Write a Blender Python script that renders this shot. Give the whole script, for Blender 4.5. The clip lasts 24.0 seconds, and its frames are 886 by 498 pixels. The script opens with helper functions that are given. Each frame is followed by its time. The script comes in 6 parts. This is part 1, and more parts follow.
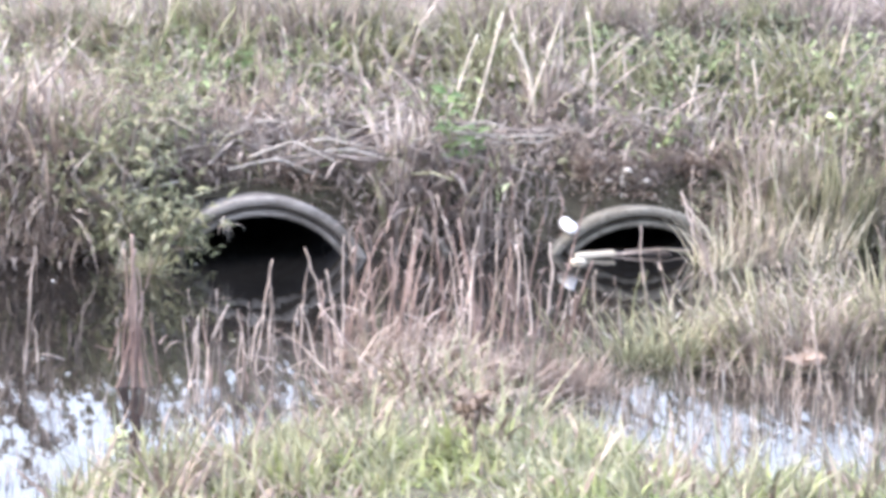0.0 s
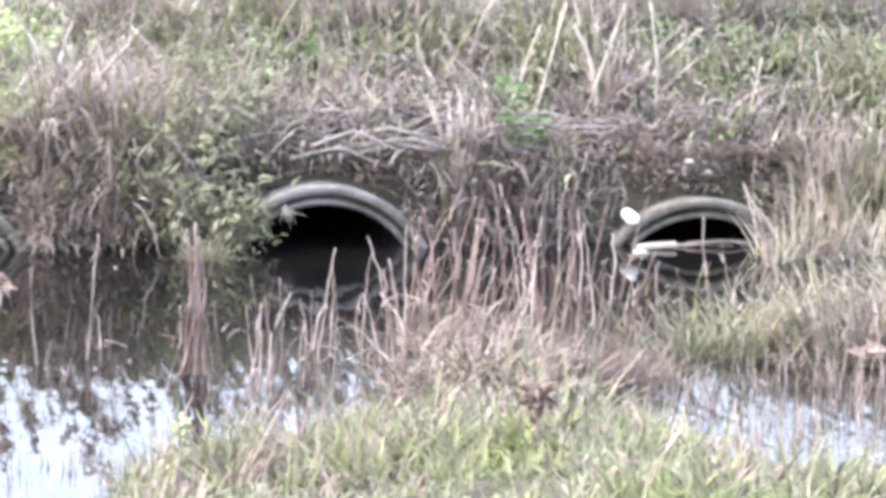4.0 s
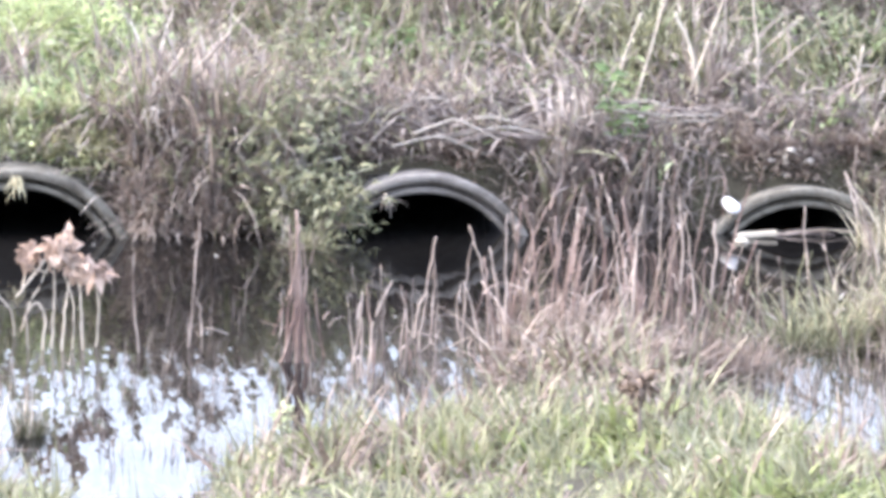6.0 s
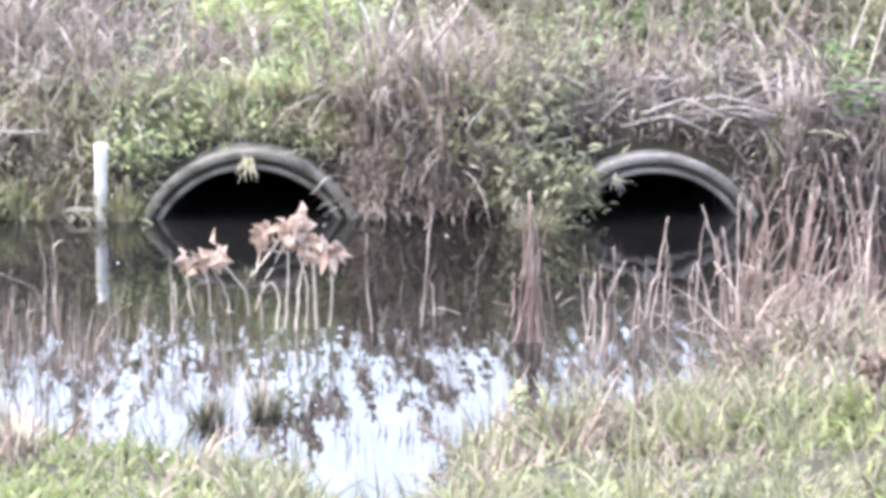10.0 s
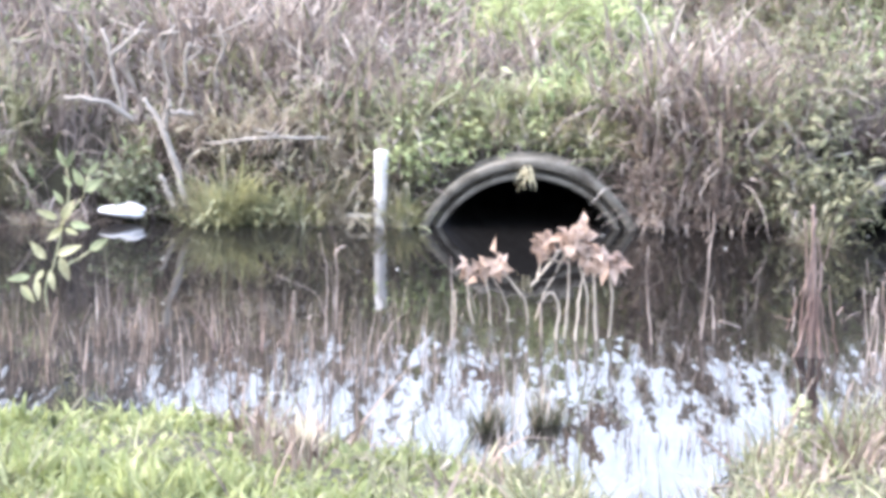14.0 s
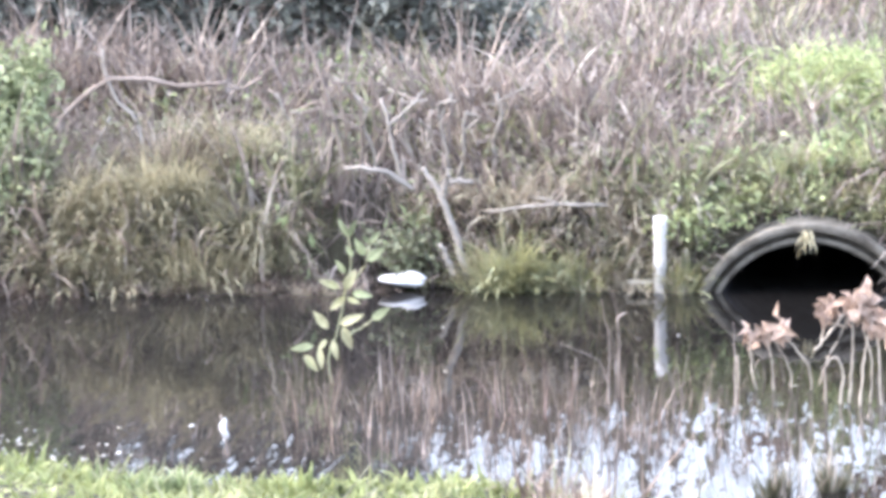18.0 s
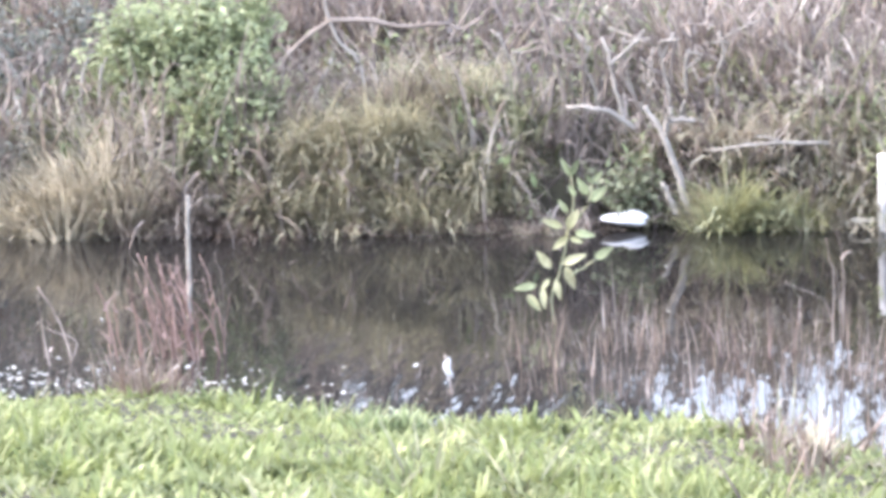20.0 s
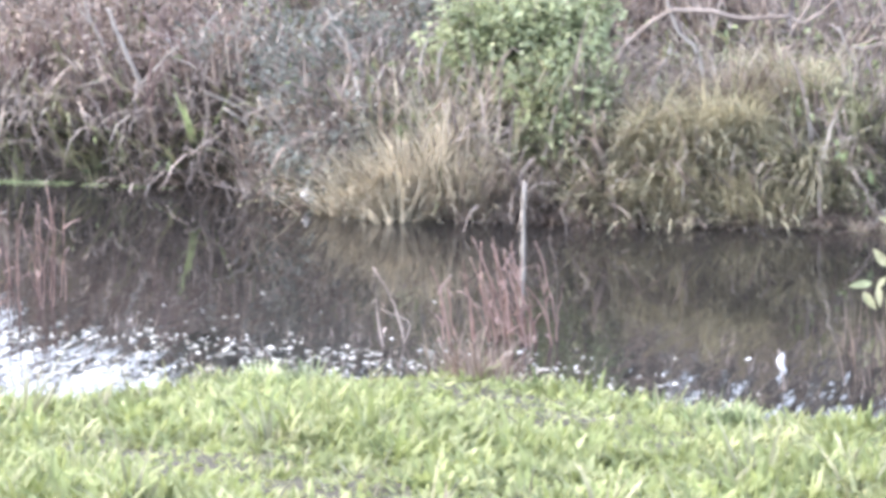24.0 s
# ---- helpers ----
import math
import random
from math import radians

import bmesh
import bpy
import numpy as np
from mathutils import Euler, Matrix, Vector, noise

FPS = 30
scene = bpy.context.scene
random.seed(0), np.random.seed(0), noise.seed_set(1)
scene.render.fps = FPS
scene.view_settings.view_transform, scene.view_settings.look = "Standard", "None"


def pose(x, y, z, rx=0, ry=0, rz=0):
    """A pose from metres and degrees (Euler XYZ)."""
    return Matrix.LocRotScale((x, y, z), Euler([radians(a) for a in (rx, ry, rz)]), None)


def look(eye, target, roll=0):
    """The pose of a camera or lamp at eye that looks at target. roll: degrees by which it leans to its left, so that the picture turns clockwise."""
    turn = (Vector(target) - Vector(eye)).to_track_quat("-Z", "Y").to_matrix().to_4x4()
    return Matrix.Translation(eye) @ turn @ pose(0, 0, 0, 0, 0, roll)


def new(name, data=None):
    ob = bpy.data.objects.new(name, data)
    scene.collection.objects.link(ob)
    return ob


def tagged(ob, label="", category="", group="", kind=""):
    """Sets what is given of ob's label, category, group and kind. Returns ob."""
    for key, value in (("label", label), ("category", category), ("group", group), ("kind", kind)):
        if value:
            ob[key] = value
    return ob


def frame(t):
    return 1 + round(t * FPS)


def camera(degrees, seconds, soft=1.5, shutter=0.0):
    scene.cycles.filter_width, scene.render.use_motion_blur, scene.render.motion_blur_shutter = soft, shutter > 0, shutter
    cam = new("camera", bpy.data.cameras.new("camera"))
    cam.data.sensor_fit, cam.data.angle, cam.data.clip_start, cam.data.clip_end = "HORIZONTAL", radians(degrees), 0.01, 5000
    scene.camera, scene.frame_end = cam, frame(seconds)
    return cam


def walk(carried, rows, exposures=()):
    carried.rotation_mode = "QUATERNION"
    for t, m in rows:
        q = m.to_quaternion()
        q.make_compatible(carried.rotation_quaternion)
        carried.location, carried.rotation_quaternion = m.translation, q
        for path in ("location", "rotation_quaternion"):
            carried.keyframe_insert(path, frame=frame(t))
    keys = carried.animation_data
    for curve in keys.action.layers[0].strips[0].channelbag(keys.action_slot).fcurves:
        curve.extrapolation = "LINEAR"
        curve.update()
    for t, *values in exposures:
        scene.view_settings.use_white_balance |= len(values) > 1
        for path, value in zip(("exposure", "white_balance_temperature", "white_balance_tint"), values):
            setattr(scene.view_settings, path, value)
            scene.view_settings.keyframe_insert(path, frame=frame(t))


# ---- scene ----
# ---------------------------------------------------------------- camera
cam = camera(15.0, 24.0, soft=4.2)
EYE = 2.9
# seconds, step to the side, tilt, lean, turn: the camera swings round its holder, who stands still
ROWS = [
    (0.0, 0.166, 80.766, -0.585, -9.451),
    (0.5, 0.162, 80.810, -0.618, -9.323),
    (1.0, 0.159, 80.747, -0.750, -9.368),
    (1.5, 0.155, 80.656, -0.997, -9.504),
    (3.5, 0.140, 80.470, -1.097, -8.428),
    (4.0, 0.136, 80.581, -0.852, -8.441),
    (4.5, 0.132, 80.490, -1.037, -8.166),
    (5.0, 0.127, 80.539, -0.851, -7.522),
    (5.5, 0.122, 80.322, -0.782, -7.218),
    (6.0, 0.117, 80.360, -0.686, -6.802),
    (6.5, 0.112, 80.388, -0.488, -6.274),
    (7.0, 0.106, 80.310, -0.639, -6.006),
    (7.5, 0.099, 80.251, -0.314, -5.961),
    (8.0, 0.091, 80.105, -0.299, -5.522),
    (8.5, 0.082, 80.173, -0.336, -4.603),
    (9.0, 0.071, 80.070, -0.380, -4.079),
    (9.5, 0.060, 80.060, -0.079, -3.477),
    (10.0, 0.048, 80.003, -0.051, -3.171),
    (10.5, 0.036, 79.960, -0.258, -2.671),
    (11.0, 0.024, 80.038, -0.329, -2.138),
    (11.5, 0.013, 80.153, -0.363, -1.247),
    (13.5, -0.032, 80.232, -0.485, 0.403),
    (14.0, -0.042, 80.159, -0.362, 1.380),
    (14.5, -0.053, 80.267, -0.157, 2.488),
    (15.0, -0.062, 80.346, 0.047, 3.307),
    (15.5, -0.071, 80.190, -0.050, 3.804),
    (16.0, -0.078, 80.358, 0.102, 4.446),
    (16.5, -0.083, 80.358, 0.246, 5.234),
    (17.0, -0.088, 80.670, 0.626, 5.621),
    (17.5, -0.090, 81.332, 0.919, 5.694),
    (19.5, -0.102, 80.772, 1.504, 8.027),
    (20.0, -0.107, 80.383, 1.822, 9.464),
    (20.5, -0.114, 80.120, 1.244, 9.696),
    (21.0, -0.122, 79.933, 1.115, 10.677),
    (21.5, -0.131, 80.187, 0.977, 11.783),
    (22.0, -0.140, 80.135, 0.417, 12.798),
    (22.5, -0.150, 80.283, 0.409, 13.733),
    (23.0, -0.160, 80.080, 0.271, 14.600),
    (23.5, -0.170, 79.961, 0.609, 15.105),
    (24.0, -0.179, 80.318, 0.819, 15.145),
]
walk(cam, [(t, pose(x, 0, EYE, rx, ry, rz)) for t, x, rx, ry, rz in ROWS], exposures=[(0.0, 1.70, 5350, 18)])

# ---------------------------------------------------------------- world and sun
SUN_EL, SUN_AZ = 40.0, -88.0
world = bpy.data.worlds.new("world")
scene.world = world
world.use_nodes = True
wn = world.node_tree
sky = wn.nodes.new("ShaderNodeTexSky")
sky.sky_type = "NISHITA"
sky.sun_disc = False
sky.sun_elevation, sky.sun_rotation = radians(SUN_EL), radians(SUN_AZ)
sky.air_density, sky.dust_density, sky.ozone_density = 2.0, 10.0, 1.0
veil = wn.nodes.new("ShaderNodeVectorMath")  # thin even cloud over the whole sky
veil.operation = "ADD"
veil.inputs[1].default_value = (5.6, 5.6, 5.7)
wn.links.new(sky.outputs[0], veil.inputs[0])
wn.links.new(veil.outputs[0], wn.nodes["Background"].inputs[0])
wn.nodes["Background"].inputs[1].default_value = 0.15
sun = new("sun", bpy.data.lights.new("sun", "SUN"))
sun.data.energy, sun.data.angle, sun.data.color = 0.95, radians(12), (1.0, 0.96, 0.92)
sun_dir = Vector((math.sin(radians(SUN_AZ)) * math.cos(radians(SUN_EL)), math.cos(radians(SUN_AZ)) * math.cos(radians(SUN_EL)), math.sin(radians(SUN_EL))))
sun.matrix_world = look(sun_dir * 60, (0, 0, 0))

# ---------------------------------------------------------------- materials
def node_material(name):
    m = bpy.data.materials.new(name)
    m.use_nodes = True
    n = m.node_tree
    n.nodes.clear()
    out = n.nodes.new("ShaderNodeOutputMaterial")
    return m, n, out


def ramp_node(n, stops):
    r = n.nodes.new("ShaderNodeValToRGB")
    while len(r.color_ramp.elements) < len(stops):
        r.color_ramp.elements.new(0.5)
    for i, (e, c) in enumerate(zip(r.color_ramp.elements, stops)):
        e.position = i / max(1, len(stops) - 1)
        e.color = (*c, 1)
    return r


def plant(name, colours, through_light=0.3, rough=0.6, patch=3.4, spread=0.45, gloss=0.3):
    """Leaf and straw: each blade takes its own tone out of colours; wide patches shift the tone, fine mottling breaks it."""
    m, n, out = node_material(name)
    geo = n.nodes.new("ShaderNodeNewGeometry")
    info = n.nodes.new("ShaderNodeObjectInfo")
    tex = n.nodes.new("ShaderNodeTexNoise")
    tex.inputs["Scale"].default_value, tex.inputs["Detail"].default_value = patch, 3
    n.links.new(geo.outputs["Position"], tex.inputs["Vector"])
    add = n.nodes.new("ShaderNodeMath"); add.operation = "MULTIPLY_ADD"
    n.links.new(geo.outputs["Random Per Island"], add.inputs[0])
    add.inputs[1].default_value = spread
    sub = n.nodes.new("ShaderNodeMath"); sub.operation = "MULTIPLY_ADD"
    n.links.new(tex.outputs[0], sub.inputs[0])
    sub.inputs[1].default_value, sub.inputs[2].default_value = 2.2, -0.6 - spread / 2
    n.links.new(sub.outputs[0], add.inputs[2])
    jit = n.nodes.new("ShaderNodeMath"); jit.operation = "MULTIPLY_ADD"
    n.links.new(info.outputs["Random"], jit.inputs[0]); jit.inputs[1].default_value = 0.16
    n.links.new(add.outputs[0], jit.inputs[2])
    ramp = ramp_node(n, colours)
    n.links.new(jit.outputs[0], ramp.inputs[0])
    fine = n.nodes.new("ShaderNodeTexNoise")
    fine.inputs["Scale"].default_value, fine.inputs["Detail"].default_value = 60, 4
    n.links.new(geo.outputs["Position"], fine.inputs["Vector"])
    mott = n.nodes.new("ShaderNodeMapRange")
    mott.inputs["To Min"].default_value, mott.inputs["To Max"].default_value = 0.6, 1.4
    n.links.new(fine.outputs[0], mott.inputs["Value"])
    tuft = n.nodes.new("ShaderNodeTexNoise")  # whole tufts are fresher or more withered than their neighbours
    tuft.inputs["Scale"].default_value, tuft.inputs["Detail"].default_value = 6.5, 2
    n.links.new(geo.outputs["Position"], tuft.inputs["Vector"])
    tone = n.nodes.new("ShaderNodeMapRange")
    for key, val in (("From Min", 0.3), ("From Max", 0.7), ("To Min", 0.66), ("To Max", 1.36)):
        tone.inputs[key].default_value = val
    n.links.new(tuft.outputs[0], tone.inputs["Value"])
    both = n.nodes.new("ShaderNodeMath"); both.operation = "MULTIPLY"
    n.links.new(mott.outputs[0], both.inputs[0]); n.links.new(tone.outputs[0], both.inputs[1])
    mul = n.nodes.new("ShaderNodeVectorMath"); mul.operation = "SCALE"
    n.links.new(ramp.outputs[0], mul.inputs[0]); n.links.new(both.outputs[0], mul.inputs["Scale"])
    b = n.nodes.new("ShaderNodeBsdfPrincipled")
    b.inputs["Roughness"].default_value = rough
    b.inputs["Specular IOR Level"].default_value = gloss
    n.links.new(mul.outputs[0], b.inputs["Base Color"])
    tr = n.nodes.new("ShaderNodeBsdfTranslucent")
    n.links.new(mul.outputs[0], tr.inputs["Color"])
    mix = n.nodes.new("ShaderNodeMixShader")
    mix.inputs[0].default_value = through_light
    n.links.new(b.outputs[0], mix.inputs[1]); n.links.new(tr.outputs[0], mix.inputs[2])
    n.links.new(mix.outputs[0], out.inputs[0])
    return m


def solid(name, colours, scale=8.0, rough=0.8, bump=0.3, fine=70.0, gloss=0.3, stretch=(1, 1, 1)):
    """Stone, mud, wood, plastic: two scales of mottling, with relief."""
    m, n, out = node_material(name)
    geo = n.nodes.new("ShaderNodeNewGeometry")
    info = n.nodes.new("ShaderNodeObjectInfo")
    vec = n.nodes.new("ShaderNodeVectorMath"); vec.operation = "MULTIPLY"
    vec.inputs[1].default_value = stretch
    n.links.new(geo.outputs["Position"], vec.inputs[0])
    off = n.nodes.new("ShaderNodeVectorMath"); off.operation = "ADD"
    n.links.new(vec.outputs[0], off.inputs[0]); n.links.new(info.outputs["Random"], off.inputs[1])
    a = n.nodes.new("ShaderNodeTexNoise"); a.inputs["Scale"].default_value, a.inputs["Detail"].default_value = scale, 5
    c = n.nodes.new("ShaderNodeTexNoise"); c.inputs["Scale"].default_value, c.inputs["Detail"].default_value = fine, 4
    for x in (a, c):
        n.links.new(off.outputs[0], x.inputs["Vector"])
    mixv = n.nodes.new("ShaderNodeMath"); mixv.operation = "MULTIPLY_ADD"
    n.links.new(c.outputs[0], mixv.inputs[0]); mixv.inputs[1].default_value = 0.45
    sc = n.nodes.new("ShaderNodeMath"); sc.operation = "MULTIPLY_ADD"
    n.links.new(a.outputs[0], sc.inputs[0]); sc.inputs[1].default_value, sc.inputs[2].default_value = 1.5, -0.47
    n.links.new(sc.outputs[0], mixv.inputs[2])
    ramp = ramp_node(n, colours)
    n.links.new(mixv.outputs[0], ramp.inputs[0])
    b = n.nodes.new("ShaderNodeBsdfPrincipled")
    b.inputs["Roughness"].default_value, b.inputs["Specular IOR Level"].default_value = rough, gloss
    n.links.new(ramp.outputs[0], b.inputs["Base Color"])
    bp = n.nodes.new("ShaderNodeBump"); bp.inputs["Strength"].default_value, bp.inputs["Distance"].default_value = bump, 0.02
    n.links.new(mixv.outputs[0], bp.inputs["Height"]); n.links.new(bp.outputs[0], b.inputs["Normal"])
    n.links.new(b.outputs[0], out.inputs[0])
    return m


def water_material():
    m, n, out = node_material("ditch_water")
    geo = n.nodes.new("ShaderNodeNewGeometry")
    b = n.nodes.new("ShaderNodeBsdfPrincipled")
    b.inputs["Roughness"].default_value, b.inputs["IOR"].default_value = 0.01, 1.48
    silt = n.nodes.new("ShaderNodeTexNoise"); silt.inputs["Scale"].default_value, silt.inputs["Detail"].default_value = 1.3, 4
    n.links.new(geo.outputs["Position"], silt.inputs["Vector"])
    ramp = ramp_node(n, [(0.0060, 0.0060, 0.0058), (0.0150, 0.0140, 0.0130), (0.0110, 0.0108, 0.0096)])
    n.links.new(silt.outputs[0], ramp.inputs[0])
    sep = n.nodes.new("ShaderNodeSeparateXYZ"); n.links.new(geo.outputs["Position"], sep.inputs[0])
    mirror_dim = n.nodes.new("ShaderNodeMapRange")  # base colour darkens eastward, imitating the dark reflection of pipe and shrubs
    for key, val in (("From Min", -3.0), ("From Max", 1.0), ("To Min", 0.9), ("To Max", 0.36)):
        mirror_dim.inputs[key].default_value = val
    n.links.new(sep.outputs["X"], mirror_dim.inputs["Value"])
    mud = n.nodes.new("ShaderNodeVectorMath"); mud.operation = "SCALE"
    n.links.new(ramp.outputs[0], mud.inputs[0]); n.links.new(mirror_dim.outputs[0], mud.inputs["Scale"]); n.links.new(mud.outputs[0], b.inputs["Base Color"])
    # long narrow ripples, livelier in the shallows on the near side than under the far bank
    live = n.nodes.new("ShaderNodeMapRange")
    for key, val in (("From Min", 13.6), ("From Max", 15.6), ("To Min", 0.15), ("To Max", 0.030)):
        live.inputs[key].default_value = val
    n.links.new(sep.outputs["Y"], live.inputs["Value"])
    calm = n.nodes.new("ShaderNodeMapRange")
    for key, val in (("From Min", -2.6), ("From Max", -0.8), ("To Min", 0.55), ("To Max", 1.0)):
        calm.inputs[key].default_value = val
    n.links.new(sep.outputs["X"], calm.inputs["Value"])
    gust = n.nodes.new("ShaderNodeMath"); gust.operation = "MULTIPLY"
    n.links.new(live.outputs[0], gust.inputs[0]); n.links.new(calm.outputs[0], gust.inputs[1])
    total = None
    for size, seed, gain in (((19.0, 2.0, 1.0), 0.0, 1.0), ((7.0, 5.0, 1.0), 4.0, 0.22), ((38.0, 9.0, 1.0), 9.0, 0.6)):
        mp = n.nodes.new("ShaderNodeMapping"); mp.inputs["Scale"].default_value = size; mp.inputs["Location"].default_value = (seed, seed, seed)
        n.links.new(geo.outputs["Position"], mp.inputs["Vector"])
        w = n.nodes.new("ShaderNodeTexNoise"); w.inputs["Scale"].default_value, w.inputs["Detail"].default_value = 1.0, 2
        n.links.new(mp.outputs[0], w.inputs["Vector"])
        mid = n.nodes.new("ShaderNodeVectorMath"); mid.operation = "SUBTRACT"; mid.inputs[1].default_value = (0.5, 0.5, 0.5)
        n.links.new(w.outputs["Color"], mid.inputs[0])
        fac = n.nodes.new("ShaderNodeVectorMath"); fac.operation = "SCALE"; fac.inputs["Scale"].default_value = gain
        n.links.new(mid.outputs[0], fac.inputs[0])
        if total is None:
            total = fac
        else:
            add = n.nodes.new("ShaderNodeVectorMath"); add.operation = "ADD"
            n.links.new(total.outputs[0], add.inputs[0]); n.links.new(fac.outputs[0], add.inputs[1])
            total = add
    tilt = n.nodes.new("ShaderNodeVectorMath"); tilt.operation = "SCALE"
    n.links.new(total.outputs[0], tilt.inputs[0]); n.links.new(gust.outputs[0], tilt.inputs["Scale"])
    flat = n.nodes.new("ShaderNodeVectorMath"); flat.operation = "MULTIPLY"; flat.inputs[1].default_value = (1.0, 1.0, 0.0)
    n.links.new(tilt.outputs[0], flat.inputs[0])
    upv = n.nodes.new("ShaderNodeVectorMath"); upv.operation = "ADD"; upv.inputs[1].default_value = (0.0, 0.0, 1.0)
    n.links.new(flat.outputs[0], upv.inputs[0])
    nor = n.nodes.new("ShaderNodeVectorMath"); nor.operation = "NORMALIZE"
    n.links.new(upv.outputs[0], nor.inputs[0]); n.links.new(nor.outputs[0], b.inputs["Normal"])
    n.links.new(b.outputs[0], out.inputs[0])
    return m


# darkened first and fourth stops put the shade of hollows into the blade colours
STRAW = plant("dead_grass", [(0.071, 0.055, 0.047), (0.201, 0.162, 0.136), (0.360, 0.304, 0.247), (0.153, 0.120, 0.104), (0.481, 0.433, 0.368)])
MAUVE = plant("grey_brown_dead_stalks", [(0.054, 0.043, 0.039), (0.146, 0.122, 0.107), (0.273, 0.234, 0.206), (0.113, 0.092, 0.081), (0.389, 0.343, 0.302)])
OLIVE = plant("olive_grass", [(0.057, 0.061, 0.033), (0.152, 0.156, 0.085), (0.275, 0.269, 0.160), (0.106, 0.110, 0.059), (0.330, 0.315, 0.209)])
GREEN = plant("green_weed_leaf", [(0.075, 0.090, 0.045), (0.195, 0.240, 0.108), (0.325, 0.378, 0.190), (0.140, 0.176, 0.080), (0.440, 0.468, 0.285)], 0.4)
LAWN = plant("near_bank_grass", [(0.075, 0.092, 0.030), (0.160, 0.190, 0.066), (0.258, 0.286, 0.116), (0.150, 0.172, 0.064), (0.345, 0.360, 0.180)], 0.4)
PALE = plant("bleached_reed_stalk", [(0.098, 0.078, 0.066), (0.241, 0.196, 0.166), (0.395, 0.334, 0.289), (0.168, 0.131, 0.113)], 0.12)
RUST = plant("reddish_dead_stalk", [(0.100, 0.065, 0.054), (0.165, 0.115, 0.096), (0.232, 0.174, 0.147), (0.134, 0.088, 0.073)], 0.12)
REDSTALK = plant("russet_thin_stalk", [(0.116, 0.072, 0.058), (0.190, 0.125, 0.103), (0.260, 0.182, 0.153), (0.156, 0.097, 0.079)], 0.12)
RUDDY = plant("ruddy_dry_grass", [(0.068, 0.049, 0.039), (0.155, 0.119, 0.094), (0.255, 0.205, 0.163), (0.112, 0.080, 0.063), (0.330, 0.277, 0.224)], 0.25)
PINKLEAF = plant("wilted_tan_leaf", [(0.225, 0.155, 0.112), (0.335, 0.246, 0.186), (0.435, 0.338, 0.266), (0.268, 0.186, 0.138)], 0.25)
YELLOW = plant("pale_yellow_green_leaf", [(0.230, 0.240, 0.115), (0.375, 0.362, 0.185), (0.310, 0.328, 0.205), (0.440, 0.402, 0.245)], 0.3)
GREYLEAF = plant("grey_green_willow_leaf", [(0.036, 0.040, 0.033), (0.100, 0.107, 0.088), (0.195, 0.203, 0.170), (0.068, 0.072, 0.060)], 0.25)
BUSHLEAF = plant("fresh_green_bush_leaf", [(0.096, 0.112, 0.056), (0.215, 0.245, 0.125), (0.345, 0.375, 0.210), (0.152, 0.174, 0.090)], 0.35)
BARK = solid("grey_dead_wood", [(0.094, 0.074, 0.060), (0.202, 0.168, 0.141), (0.296, 0.255, 0.215)], 10, 0.85, 0.5, 90, stretch=(1, 1, 0.3))
MOSSED = solid("mossy_dark_concrete", [(0.036, 0.031, 0.025), (0.078, 0.070, 0.055), (0.147, 0.137, 0.113), (0.089, 0.078, 0.060)], 9, 0.95, 0.6, 60)
CONCRETE = solid("weathered_concrete", [(0.049, 0.043, 0.036), (0.108, 0.097, 0.085), (0.188, 0.173, 0.154), (0.119, 0.103, 0.087)], 7, 0.9, 0.5, 60)
# bore concrete tinted blue, so its colour carries the navy cast of deep shade
INSIDE = solid("blue_shade_concrete", [(0.062, 0.068, 0.084), (0.110, 0.116, 0.136), (0.165, 0.171, 0.192)], 6, 0.8, 0.4, 50)
SOIL = solid("dark_bank_soil", [(0.022, 0.018, 0.013), (0.045, 0.040, 0.026), (0.070, 0.066, 0.038)], 5, 0.95, 0.8, 45)
WHITE = solid("weathered_white_plastic", [(0.558, 0.549, 0.540), (0.702, 0.702, 0.702), (0.774, 0.774, 0.783)], 9, 0.45, 0.1, 60)
BOARD = solid("bleached_board", [(0.303, 0.267, 0.207), (0.400, 0.364, 0.292), (0.449, 0.425, 0.364)], 12, 0.8, 0.3, 90, stretch=(0.3, 1, 1))
SCUM = plant("pale_floating_leaf", [(0.245, 0.232, 0.190), (0.380, 0.370, 0.320), (0.520, 0.515, 0.480)], 0.1)
WATER = water_material()

# ---------------------------------------------------------------- mesh helpers
rng = np.random.default_rng(7)


def mesh_of(name, verts, faces, material, smooth=False):
    """One mesh out of arrays: verts (n, 3), faces (m, 3) or (m, 4)."""
    me = bpy.data.meshes.new(name)
    verts, faces = np.asarray(verts, dtype=np.float32), np.asarray(faces, dtype=np.int32)
    m, k = faces.shape
    me.vertices.add(len(verts)); me.vertices.foreach_set("co", verts.ravel())
    me.loops.add(m * k); me.loops.foreach_set("vertex_index", faces.ravel())
    me.polygons.add(m)
    me.polygons.foreach_set("loop_start", np.arange(0, m * k, k, dtype=np.int32))
    me.polygons.foreach_set("use_smooth", np.full(m, smooth))
    me.update(calc_edges=True)
    me.materials.append(material)
    return me


def thing(name, label, category, group="", kind="", at=(0, 0, 0)):
    ob = new(name)
    ob.location = at
    ob.empty_display_size = 0.05
    return tagged(ob, label, category, group, kind)


def part(name, data, parent, label=""):
    ob = new(name, data)
    ob.parent = parent
    return tagged(ob, label)


